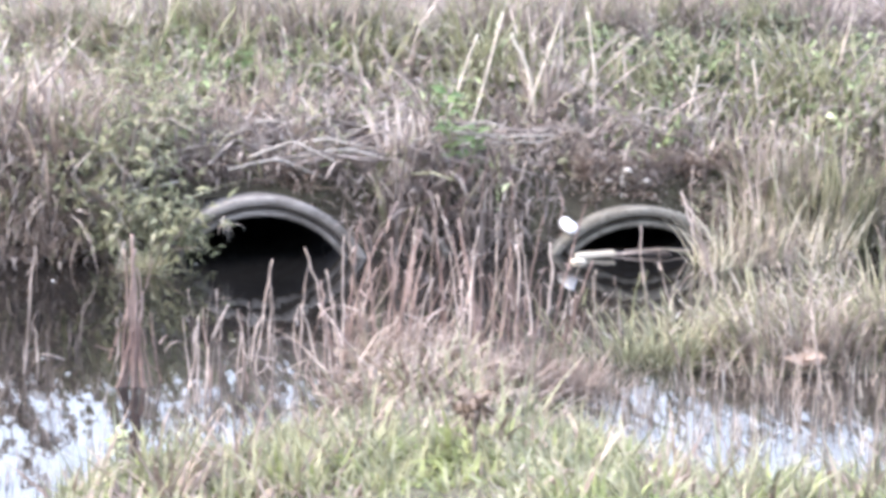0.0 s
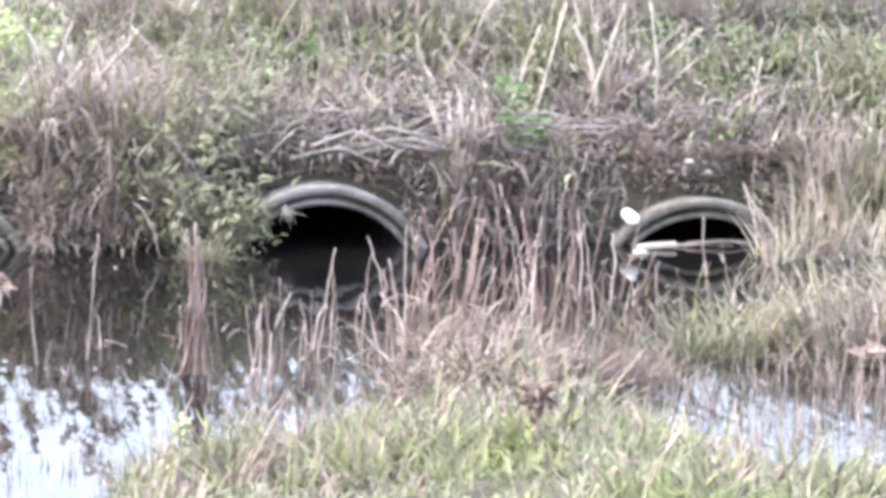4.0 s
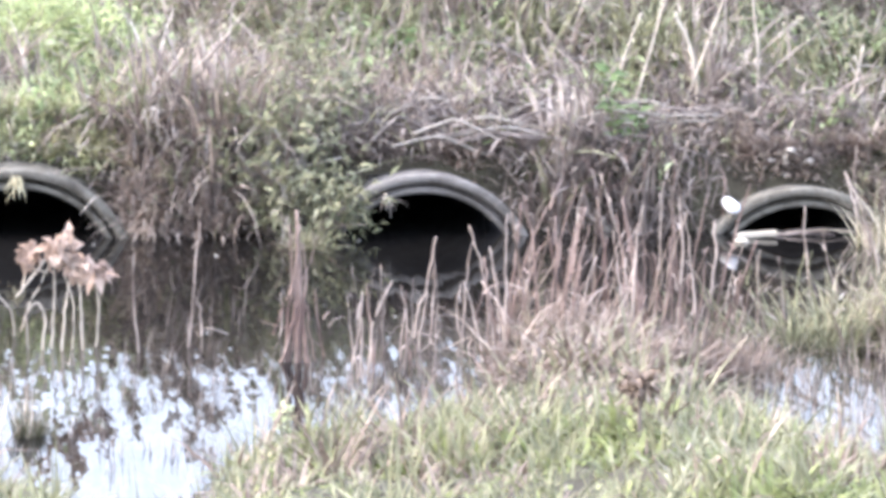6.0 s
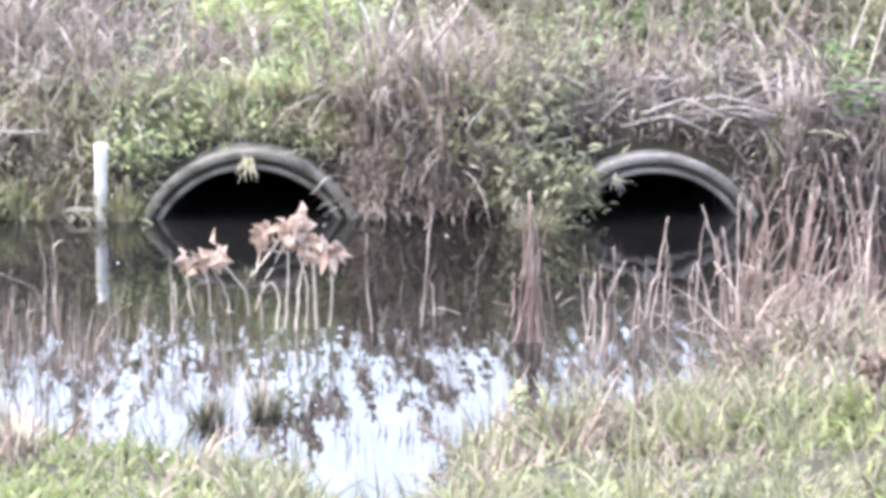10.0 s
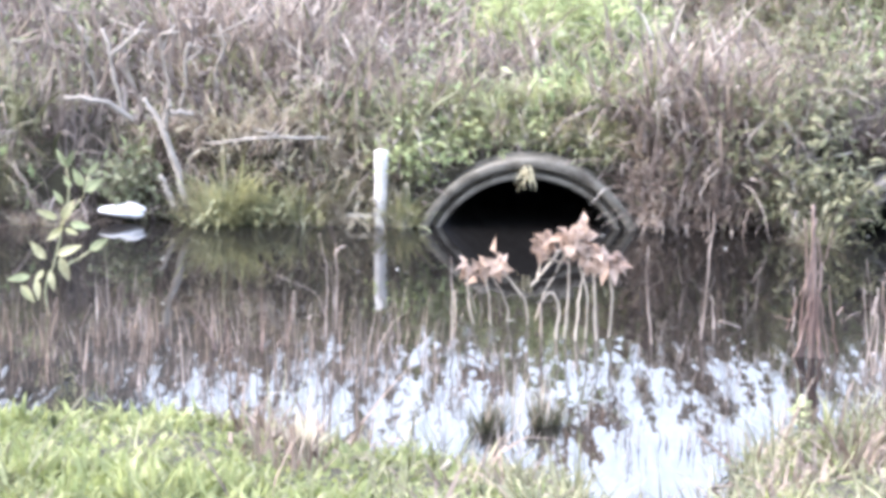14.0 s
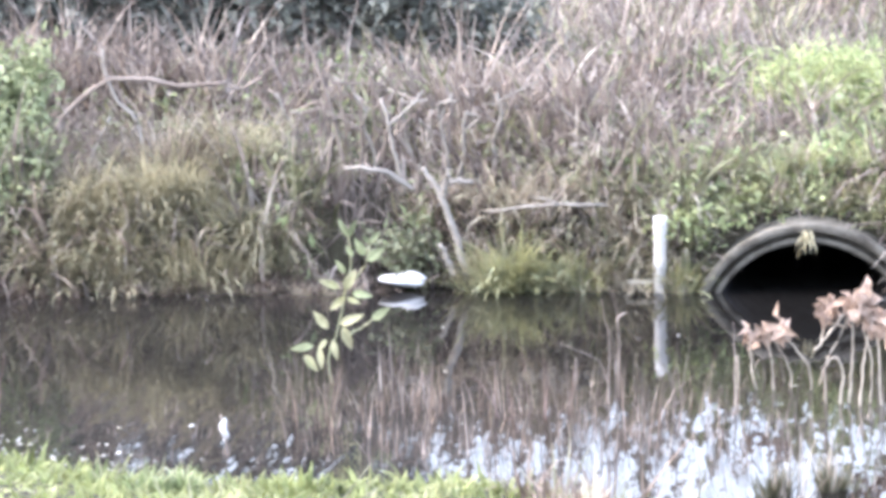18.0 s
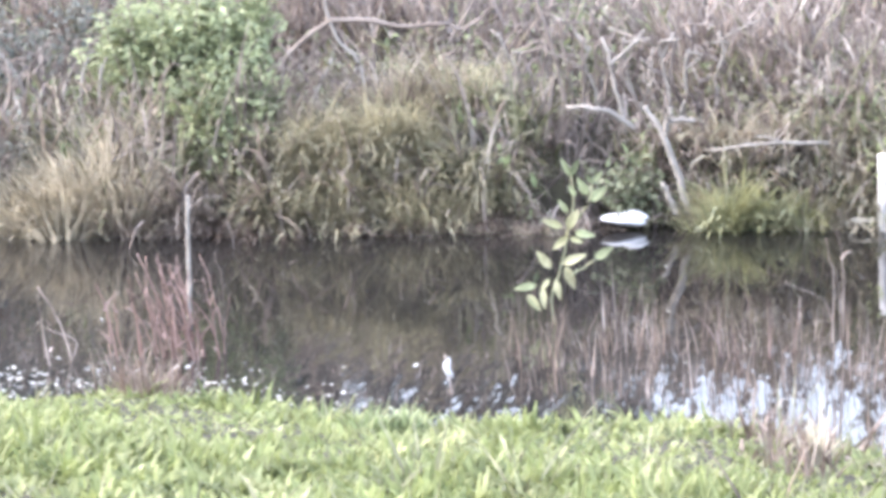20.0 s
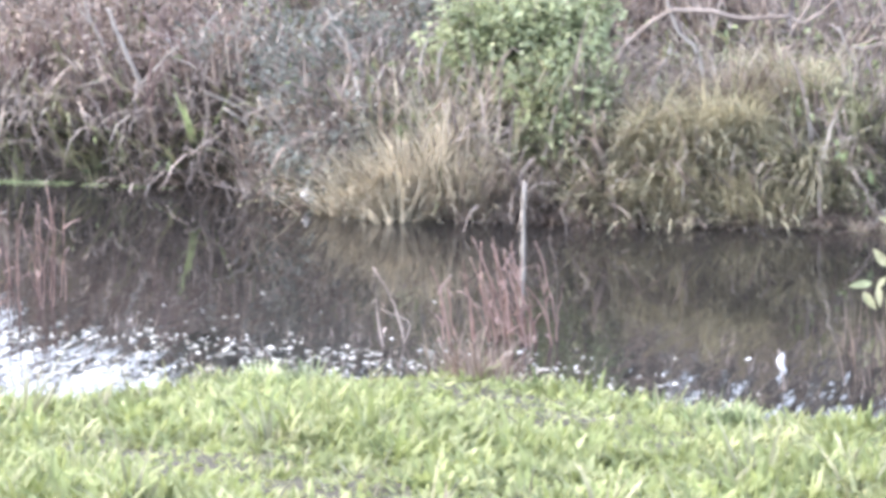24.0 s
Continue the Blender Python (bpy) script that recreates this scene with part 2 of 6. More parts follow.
def ribbons(base, az, length, width, lean, bend, seg=4, twist=0.9, taper=1.4):
    """Blades: bent ribbons that rise at base, lean towards az and bend over by bend radians on their way."""
    n = len(base)
    s = np.linspace(0, 1, seg + 1)
    mid = (s[1:] + s[:-1]) / 2
    tilt = lean[:, None] + bend[:, None] * mid ** 1.3
    step = (length / seg)[:, None]
    r = np.concatenate([np.zeros((n, 1)), np.cumsum(np.sin(tilt) * step, 1)], 1)
    z = np.concatenate([np.zeros((n, 1)), np.cumsum(np.cos(tilt) * step, 1)], 1)
    p = base[:, None, :] + np.stack([r * np.cos(az)[:, None], r * np.sin(az)[:, None], z], 2)
    a2 = az + np.pi / 2 + rng.uniform(-twist, twist, n)
    side = np.stack([np.cos(a2), np.sin(a2), rng.uniform(-0.3, 0.3, n)], 1)
    w = width[:, None] * (1 - 0.93 * s[None, :] ** taper) / 2
    off = side[:, None, :] * w[:, :, None]
    v = np.stack([p - off, p + off], 2).reshape(-1, 3)
    i = np.arange(n)[:, None] * 2 * (seg + 1) + np.arange(seg)[None, :] * 2
    f = np.stack([i, i + 1, i + 3, i + 2], 2).reshape(-1, 4)
    return v, f


def tubes(paths, radii, sides=4):
    """Stems: paths (n, m, 3) swept with radii (n, m), the ends drawn to a point."""
    n, m, _ = paths.shape
    t = np.gradient(paths, axis=1)
    t /= np.linalg.norm(t, axis=2, keepdims=True) + 1e-9
    ref = np.where(np.abs(t[..., 2:3]) > 0.9, np.array([1.0, 0, 0]), np.array([0, 0, 1.0]))
    u = np.cross(t, ref); u /= np.linalg.norm(u, axis=2, keepdims=True) + 1e-9
    w = np.cross(t, u)
    ang = np.arange(sides) * 2 * np.pi / sides
    ring = u[:, :, None, :] * np.cos(ang)[None, None, :, None] + w[:, :, None, :] * np.sin(ang)[None, None, :, None]
    v = (paths[:, :, None, :] + ring * radii[:, :, None, None]).reshape(-1, 3)
    a = np.arange(n)[:, None, None] * m * sides + np.arange(m - 1)[None, :, None] * sides
    k = np.arange(sides)[None, None, :]
    k2 = (k + 1) % sides
    f = np.stack([a + k, a + k2, a + sides + k2, a + sides + k], 3).reshape(-1, 4)
    return v, f


def tube(points, r0, r1, sides=7, wobble=0.0, m=10):
    """One stem through the given points, from radius r0 to r1, with closed ends."""
    pts = np.array(points, dtype=float)
    d = np.linspace(0, len(pts) - 1, m)
    p = np.stack([np.interp(d, np.arange(len(pts)), pts[:, c]) for c in range(3)], 1)
    if m > 4:
        p[1:-1] = 0.25 * p[:-2] + 0.5 * p[1:-1] + 0.25 * p[2:]
    if wobble:
        p[1:-1] += rng.normal(0, wobble, (m - 2, 3))
    r = np.linspace(r0, r1, m) * (1 + rng.uniform(-0.12, 0.12, m))
    p = np.concatenate([p[:1], p, p[-1:]]); r = np.concatenate([[r0 * 0.02], r, [r1 * 0.02]])
    p[0] += (p[0] - p[2]) * 1e-3; p[-1] += (p[-1] - p[-3]) * 1e-3
    return tubes(p[None], r[None], sides)


def leaves(base, dirn, length, width, curl=0.25, face=0.0):
    """Folded leaves: base (n, 3), direction (n, 3); a midrib, two halves and a drooping tip."""
    n = len(base)
    d = dirn / (np.linalg.norm(dirn, axis=1, keepdims=True) + 1e-9)
    up = rng.normal(0, 0.5, (n, 3)) * (1 - 0.7 * face) + np.array([0, -0.4 - face, 0.8 - 0.6 * face])
    s = np.cross(d, up); s /= np.linalg.norm(s, axis=1, keepdims=True) + 1e-9
    nn = np.cross(s, d)
    L, W = length[:, None], width[:, None]
    b = base
    m1 = base + d * L * 0.45
    tip = base + d * L - nn * L * curl
    ml, mr = m1 - s * W / 2 + nn * W * 0.2, m1 + s * W / 2 + nn * W * 0.2
    v = np.stack([b, mr, tip, ml, m1], 1).reshape(-1, 3)
    i = np.arange(n)[:, None] * 5
    f = np.concatenate([i + np.array([0, 1, 2, 4]), i + np.array([0, 4, 2, 3])], 0)
    return v, f


def smooth(a, b, x):
    t = np.clip((x - a) / (b - a), 0, 1)
    return t * t * (3 - 2 * t)


WAVES = [(rng.uniform(-1, 1, 2) * k, rng.uniform(0, 6.28), 1.0 / k) for k in (0.7, 1.1, 1.9, 2.8, 4.3, 6.1, 9.0, 13.0)]


def rough_field(x, y):
    return sum(a * np.sin(x * d[0] * 2.2 + y * d[1] * 2.2 + ph) for d, ph, a in WAVES) / 2.5

# ---------------------------------------------------------------- the lie of the land
PIPES = [(0.0, -0.265), (2.12, -0.30), (4.16, -0.385)]
R_OUT, R_IN, MOUTH = 0.63, 0.525, 17.34


def far_shore(x):
    return 17.5 + 0.84 * smooth(-5.45, -6.5, x) + 0.22 * np.exp(-((x + 2.28) / 0.22) ** 2) + 0.05 * rough_field(x * 1.7, 3.0)


def near_shore(x):
    return np.interp(x, [-9, -5.6, -5.0, -4.5, -3.6, -2.5, -1.3, -0.5, 0.14, 0.31, 0.56, 0.82, 1.1, 1.5, 1.9, 2.15, 2.6, 2.85, 3.1, 6], [12.2, 12.25, 12.4, 12.85, 13.1, 12.5, 12.55, 11.95, 11.6, 10.9, 10.9, 12.0, 12.4, 12.75, 13.3, 14.1, 13.9, 12.5, 11.85, 11.85]) + 0.06 * rough_field(x * 2.3, 9.0)


def height(x, y):
    """Ground: near bank, ditch, far bank with a steep foot, and a flat berm behind it."""
    x, y = np.asarray(x, float), np.asarray(y, float)
    df, dn = y - far_shore(x), near_shore(x) - y
    far = -0.5 + 0.5 * smooth(-0.5, 0.0, df) + 0.40 * smooth(-0.02, 0.22, df) + 0.20 * np.clip(df - 0.15, 0, 1.9)
    near = -0.5 + 0.5 * smooth(-0.9, 0.0, dn) + 0.07 * smooth(0, 0.25, dn) + 0.085 * np.clip(dn, 0, 3.4) + 0.16 * np.clip(dn - 3.4, 0, 5.2)
    isle = -0.5 + 0.56 * np.exp(-(((x - 4.4) / 1.2) ** 4 + ((y - 14.35) / 0.55) ** 4))
    z = np.maximum(np.where(y > 15.2, far, near), isle)
    return z + 0.035 * rough_field(x * 1.6, y * 1.6) * smooth(-0.05, 0.3, z)


def in_pipe(x, z, r):
    hit = np.zeros(np.shape(x), bool)
    for px, pz in PIPES:
        hit |= (x - px) ** 2 + (z - pz) ** 2 < r * r
    return hit


gx = np.concatenate([-np.geomspace(300, 10.6, 22), np.arange(-10.4, 8.0, 0.06), np.geomspace(8.1, 300, 22)])
gy = np.concatenate([-np.geomspace(300, 1, 18), np.arange(0, 9.5, 0.4), np.arange(9.6, 17.2, 0.09), np.arange(17.2, 18.0, 0.04), np.arange(18.0, 21.5, 0.1), np.geomspace(21.7, 900, 26)])
X, Y = np.meshgrid(gx, gy)
Z = height(X, Y)
vid = np.arange(X.size).reshape(X.shape)
quads = np.stack([vid[:-1, :-1], vid[:-1, 1:], vid[1:, 1:], vid[1:, :-1]], 2).reshape(-1, 4)
gv = np.stack([X.ravel(), Y.ravel(), Z.ravel()], 1)
cen = gv[quads].mean(1)
quads = quads[~(in_pipe(cen[:, 0], cen[:, 2], R_OUT - 0.03) & (cen[:, 1] > MOUTH - 0.1) & (cen[:, 1] < MOUTH + 7))]
tagged(new("ground", mesh_of("ground", gv, quads, SOIL, True)), "dark damp soil of two ditch banks and berm", "ground", kind="structure")
water = mesh_of("water", [(-60, 9.5, 0), (60, 9.5, 0), (60, 25, 0), (-60, 25, 0)], [(0, 1, 2, 3)], WATER)
tagged(new("water", water), "still dark brown ditch water mirroring bank and sky", "water", kind="structure")

# ---------------------------------------------------------------- culvert pipes
def lathe(profile, n=72):
    """Rings round the y axis: profile of (radius, y)."""
    a = np.arange(n) * 2 * np.pi / n
    v = np.concatenate([np.stack([r * np.cos(a), np.full(n, y), r * np.sin(a)], 1) for r, y in profile])
    k = np.arange(n); k2 = (k + 1) % n
    f = np.concatenate([np.stack([i * n + k, i * n + k2, (i + 1) * n + k2, (i + 1) * n + k], 1) for i in range(len(profile) - 1)])
    return v, f


def culvert(px, pz, label, skin=CONCRETE):
    ob = thing("culvert_pipe", label, "culvert pipe", "culvert pipes in the bank", at=(px, MOUTH, pz))
    v, f = lathe([(R_OUT, 7.0), (R_OUT, 0.30), (R_OUT - 0.012, 0.27), (R_OUT - 0.012, 0.06)])
    part("barrel", mesh_of("barrel", v, f, skin, True), ob)
    v, f = lathe([(R_OUT - 0.012, 0.06), (R_OUT + 0.004, 0.045), (R_OUT + 0.004, 0.012), (R_OUT - 0.008, 0.0), (R_OUT - 0.040, 0.002), (R_OUT - 0.046, 0.012), (R_OUT - 0.047, 0.09), (R_OUT - 0.056, 0.095)])
    part("outer_lip", mesh_of("outer_lip", v, f, skin, True), ob, "pale worn outer concrete lip")
    v, f = lathe([(R_OUT - 0.056, 0.095), (R_IN + 0.032, 0.09), (R_IN + 0.031, 0.035), (R_IN + 0.024, 0.024), (R_IN + 0.006, 0.026), (R_IN, 0.036), (R_IN, 0.10)])
    part("inner_lip", mesh_of("inner_lip", v, f, skin, True), ob)
    v, f = lathe([(R_IN, 0.10), (R_IN - 0.004, 0.12), (R_IN - 0.004, 7.0), (0.01, 7.0)])
    part("bore", mesh_of("bore", v, f, INSIDE, True), ob, "wet inside of the pipe, bluish cast of its shade in the colour")
    return ob


culvert(*PIPES[0], "weathered grey concrete culvert pipe, widest open arch, half drowned", MOSSED)
culvert(*PIPES[1], "weathered pale concrete culvert pipe behind reeds, half drowned")
culvert(*PIPES[2], "mossy dark concrete culvert pipe, sunk deepest, a thin dark gap open", MOSSED)

# ---------------------------------------------------------------- bank growth
def blob(x, y, spots):
    """How strongly a patch of growth covers a place: spots of (x, y, rx, ry, strength)."""
    w = np.zeros(np.shape(x))
    for cx, cy, rx, ry, s in spots:
        w = np.maximum(w, s * np.exp(-((x - cx) / rx) ** 2 - ((y - cy) / ry) ** 2))
    return w


def scatter(n, x0, x1, y0, y1, weight):
    """n places between the bounds, thinned by weight(x, y) in 0..1."""
    px, py = rng.uniform(x0, x1, n), rng.uniform(y0, y1, n)
    keep = rng.uniform(0, 1, n) < weight(px, py)
    px, py = px[keep], py[keep]
    return np.stack([px, py, height(px, py)], 1)


TUSSOCK_SPOTS = [(-5.0, 17.65, 0.5, 0.45, 1.0), (-3.5, 17.75, 0.8, 0.45, 0.85), (-1.42, 17.55, 0.4, 0.22, 0.9), (-4.7, 18.3, 0.4, 0.4, 0.7), (-2.3, 18.0, 0.3, 0.35, 0.85), (-2.45, 17.6, 0.25, 0.2, 0.95), (3.0, 18.9, 0.3, 0.3, 0.35)]


def on_far_bank(x, y):
    return (1 - 0.85 * blob(x, y, TUSSOCK_SPOTS)) * (y > far_shore(x) - 0.01).astype(float) * (height(x, y) > 0.0) * (1 - 0.3 * smooth(-5.6, -6.2, x))


def away_from_mouths(p):
    ok = ~(in_pipe(p[:, 0], p[:, 2] - 0.0, R_OUT + 0.005) & (p[:, 1] < 18.3))
    return p[ok]


def over_mouth(p):
    """1 where growth stands just over a pipe's mouth."""
    w = np.zeros(len(p))
    for px, pz in PIPES:
        w = np.maximum(w, (np.abs(p[:, 0] - px) < 0.60) * (p[:, 1] < 17.9) * (p[:, 1] > 17.0))
    return w


FRESH = [(0.20, 19.5, 0.48, 1.0, 1.0), (0.30, 18.4, 0.34, 0.5, 1.0), (-0.2, 17.95, 0.55, 0.2, 1.0), (5.3, 19.2, 0.7, 0.7, 0.35), (4.3, 19.3, 0.45, 0.5, 0.5), (1.75, 19.5, 0.5, 0.4, 0.7), (2.7, 19.6, 0.35, 0.3, 0.6), (1.95, 18.9, 0.35, 0.4, 0.55), (3.3, 18.5, 0.12, 0.3, 0.7), (2.6, 19.2, 0.35, 0.3, 0.4),
         (4.2, 19.6, 0.25, 0.4, 0.5), (4.75, 19.1, 0.3, 0.5, 0.3), (5.4, 18.6, 0.5, 0.8, 0.25), (-2.15, 17.7, 0.13, 0.12, 0.9), (-2.7, 19.3, 0.5, 0.6, 0.5), (-6.9, 18.3, 0.8, 0.06, 0.3), (1.2, 18.4, 0.4, 0.5, 0.3), (-0.5, 18.6, 0.3, 0.4, 0.5)]
OLIVES = [(1.35, 18.1, 0.4, 0.5, 0.6), (-3.4, 18.0, 0.8, 0.7, 1.0), (-1.35, 17.75, 0.35, 0.2, 1.0), (5.3, 18.2, 0.7, 0.8, 0.5), (2.8, 18.5, 0.6, 0.5, 0.3), (-4.3, 17.9, 0.5, 0.4, 0.8), (1.7, 19.2, 0.6, 0.5, 0.6), (4.6, 18.7, 0.4, 0.6, 0.6), (3.7, 18.7, 0.7, 0.6, 0.45), (2.9, 19.3, 0.6, 0.5, 0.5), (5.1, 18.1, 0.5, 0.6, 0.7)]
TANS = [(0.95, 18.0, 0.45, 0.5, 0.9), (-1.25, 17.8, 0.5, 0.35, 0.9), (-3.4, 17.9, 0.9, 0.5, 0.5), (1.2, 19.2, 0.7, 0.5, 1.0), (-5.0, 18.0, 0.5, 0.4, 1.0), (-1.2, 18.6, 0.8, 0.6, 0.7), (0.5, 18.8, 0.3, 0.4, 0.6), (-0.6, 18.2, 0.3, 0.3, 0.6)]


CROWN = [(-0.05, 17.95, 0.62, 0.32, 1.0)]
fresh = lambda x, y: blob(x, y, FRESH)
olive = lambda x, y: blob(x, y, OLIVES)
tan_w = lambda x, y: blob(x, y, TANS)


def clumps(centres, per, spread, length, width, lean, bend, az0=-1.57, pull=0.6, seg=4, bare_lip=0.988):
    """Tufts: per blades round each centre, fanning outwards and pulled towards az0."""
    n = len(centres)
    size = rng.uniform(0.5, 1.4, n)
    idx = np.repeat(np.arange(n), per)
    a = rng.uniform(0, 6.28, len(idx))
    r = np.abs(rng.normal(0, spread, len(idx))) * size[idx]
    p = centres[idx] + np.stack([r * np.cos(a), r * np.sin(a), np.zeros(len(idx))], 1)
    p[:, 2] = np.maximum(height(p[:, 0], p[:, 1]), p[:, 2] - 0.06) - 0.015
    ok = ~(in_pipe(p[:, 0], p[:, 2], R_OUT) & (p[:, 1] > 17.0) & (p[:, 1] < 18.2))
    lip = np.zeros(len(p))
    for px, pz in PIPES:
        lip = np.maximum(lip, (np.abs(p[:, 0] - px) < 0.55) * (p[:, 1] > 17.0) * (p[:, 1] < 17.66))
    ok &= rng.uniform(0, 1, len(p)) > bare_lip * lip
    p, a, idx = p[ok], a[ok], idx[ok]
    ca = rng.normal(az0, 0.9, n)[idx]
    az = np.arctan2(np.sin(a) + pull * np.sin(ca), np.cos(a) + pull * np.cos(ca))
    m = len(p)
    over = over_mouth(p)
    L = rng.uniform(*length, m) * size[idx] * (1 - 0.42 * over) * np.clip(1.0 + 0.75 * rough_field(p[:, 0] * 2.6 + 5, p[:, 1] * 2.6), 0.45, 1.7)
    cl = np.abs(rng.normal(lean, 0.2, n))[idx]
    cb = rng.normal(bend, 0.35, n)[idx]
    return ribbons(p, az, L, rng.uniform(*width, m), np.abs(cl + rng.normal(0, 0.2, m)), cb + rng.normal(0, 0.35, m), seg)


def bank_grass(name, label, material, n, per, weight, length, width, lean, bend, spread=0.06, bare_lip=0.988):
    k = rng.uniform(0, 40)
    c = scatter(n, -9.5, 6.8, 17.42, 20.6, lambda x, y: on_far_bank(x, y) * weight(x, y) * np.clip(0.62 + 1.9 * rough_field(x * 1.3 + k, y * 1.3 - k), 0.08 + 0.6 * smooth(0.7, 0.3, y - far_shore(x)), 1.25))
    v, f = clumps(c, per, spread, length, (width[0] * 1.7, width[1] * 1.7), lean, bend, bare_lip=bare_lip)
    return tagged(new(name, mesh_of(name, v, f, material)), label, "grass", kind="stuff")


HOLLOWS = [(-2.35, 17.68, 0.32, 0.3, 1.0), (3.35, 17.6, 0.45, 0.12, 0.7), (-6.6, 18.4, 0.9, 0.10, 0.4)]


def on_face(x, y):
    return (1 - 0.3 * blob(x, y, TUSSOCK_SPOTS)) * (1 - 0.8 * blob(x, y, HOLLOWS)) * smooth(0.6, 0.15, y - far_shore(x)) * (y > far_shore(x) - 0.01) * (height(x, y) > 0.0)


bank_grass("dead_bank_grass", "matted grey-brown dead grass covering the far bank", MAUVE, 6400, 7, lambda x, y: np.clip(0.7 - 0.7 * fresh(x, y) - 0.45 * olive(x, y) - 0.3 * tan_w(x, y) - 0.6 * blob(x, y, CROWN), 0.03, 1), (0.16, 0.46), (0.010, 0.022), 0.45, 0.95)
bank_grass("straw_bank_grass", "pale straw-coloured dead grass on the far bank", STRAW, 6200, 7, lambda x, y: np.clip(0.38 + 0.6 * tan_w(x, y) - 0.35 * fresh(x, y) - 0.2 * olive(x, y), 0.03, 1), (0.16, 0.50), (0.010, 0.022), 0.4, 0.9)
bank_grass("olive_bank_grass", "olive green and yellowing grass on the far bank", OLIVE, 7200, 7, lambda x, y: np.clip(0.30 + 0.7 * olive(x, y) - 0.25 * blob(x, y, CROWN), 0, 1), (0.14, 0.42), (0.011, 0.024), 0.45, 0.95)
bank_grass("green_bank_weeds", "bright green grass and weeds in patches on the far bank", GREEN, 7000, 9, lambda x, y: np.clip(0.03 + 0.95 * fresh(x, y), 0, 1), (0.10, 0.28), (0.016, 0.034), 0.5, 0.8)
bank_grass("drooping_foot_grass", "dead brown grass drooping over the foot of the far bank", MAUVE, 7500, 9, lambda x, y: on_face(x, y) * 0.8, (0.14, 0.38), (0.006, 0.013), 0.8, 1.7, 0.05)
bank_grass("drooping_foot_straw", "pale straw blades drooping to the water at the bank foot", STRAW, 6500, 9, lambda x, y: on_face(x, y) * np.clip(0.4 + 0.5 * tan_w(x, y), 0, 1), (0.16, 0.42), (0.006, 0.014), 0.7, 1.6, 0.05)
bank_grass("drooping_foot_olive", "olive blades drooping to the water at the bank foot", OLIVE, 4200, 12, lambda x, y: on_face(x, y) * np.clip(0.15 + 0.9 * olive(x, y), 0, 1), (0.15, 0.40), (0.007, 0.016), 0.7, 1.6, 0.05)
bank_grass("pipe_top_weeds", "green weeds trailing over the culvert tops", GREEN, 2500, 10, lambda x, y: on_face(x, y) * np.clip(fresh(x, y) * 1.2, 0, 1), (0.10, 0.26), (0.010, 0.022), 0.6, 1.3, 0.05)

bank_grass("short_thatch", "short dark brown thatch of dead stems on the bank face", MAUVE, 15000, 7, on_face, (0.08, 0.20), (0.005, 0.010), 0.9, 0.6, 0.05, 0.0)
bank_grass("short_ruddy_thatch", "short reddish brown thatch of dead stems on the bank face", RUDDY, 7000, 7, on_face, (0.07, 0.19), (0.005, 0.010), 0.9, 0.6, 0.05, 0.0)
bank_grass("broad_pale_blades", "broad bleached leaf blades among the dead bank grass", PALE, 2600, 4, lambda x, y: np.clip(0.5 + 0.5 * tan_w(x, y) - 0.4 * fresh(x, y), 0.05, 1), (0.12, 0.34), (0.015, 0.028), 0.5, 1.1)
bank_grass("broad_olive_blades", "broad olive leaf blades among the bank grass", OLIVE, 2600, 4, lambda x, y: np.clip(0.22 + 0.7 * olive(x, y), 0, 1), (0.12, 0.32), (0.016, 0.032), 0.5, 1.1)
bank_grass("broad_foot_blades", "broad bleached blades hanging over the bank foot", PALE, 1100, 4, lambda x, y: on_face(x, y) * 0.7, (0.14, 0.36), (0.010, 0.019), 0.7, 1.5, 0.05)


def leafy_patch(name, label, material, n, weight, size, rise):
    c = away_from_mouths(scatter(n, -9.5, 6.8, 17.4, 20.4, lambda x, y: on_far_bank(x, y) * weight(x, y)))
    p = np.repeat(c, 9, 0)
    n = len(p)
    p += rng.normal(0, 0.045, (n, 3))
    keep = over_mouth(p)
    p[:, 2] = np.maximum(p[:, 2], height(p[:, 0], p[:, 1])) + rng.uniform(0.0, rise, n) * (1 - 0.75 * keep)
    p[:, 1] -= rng.uniform(0, 0.12, n) * (1 - keep)
    d = rng.normal(0, 1, (n, 3)) + np.array([0, -0.7, 0.2])
    L = rng.uniform(*size, n)
    v, f = leaves(p, d, L, L * rng.uniform(0.2, 0.42, n))
    return tagged(new(name, mesh_of(name, v, f, material)), label, "weeds", kind="stuff")


leafy_patch("green_weed_leaves", "small fresh green weed leaves on the far bank", GREEN, 6500, lambda x, y: np.clip(0.03 + fresh(x, y), 0, 1), (0.045, 0.10), 0.22)
leafy_patch("olive_weed_leaves", "small dull olive leaves of low bank plants", OLIVE, 4200, lambda x, y: np.clip(0.06 + olive(x, y), 0, 1), (0.03, 0.07), 0.28)
leafy_patch("dead_weed_leaves", "curled brown dead leaves caught in the bank growth", MAUVE, 1800, lambda x, y: 0.6 * np.ones_like(x), (0.03, 0.075), 0.30)


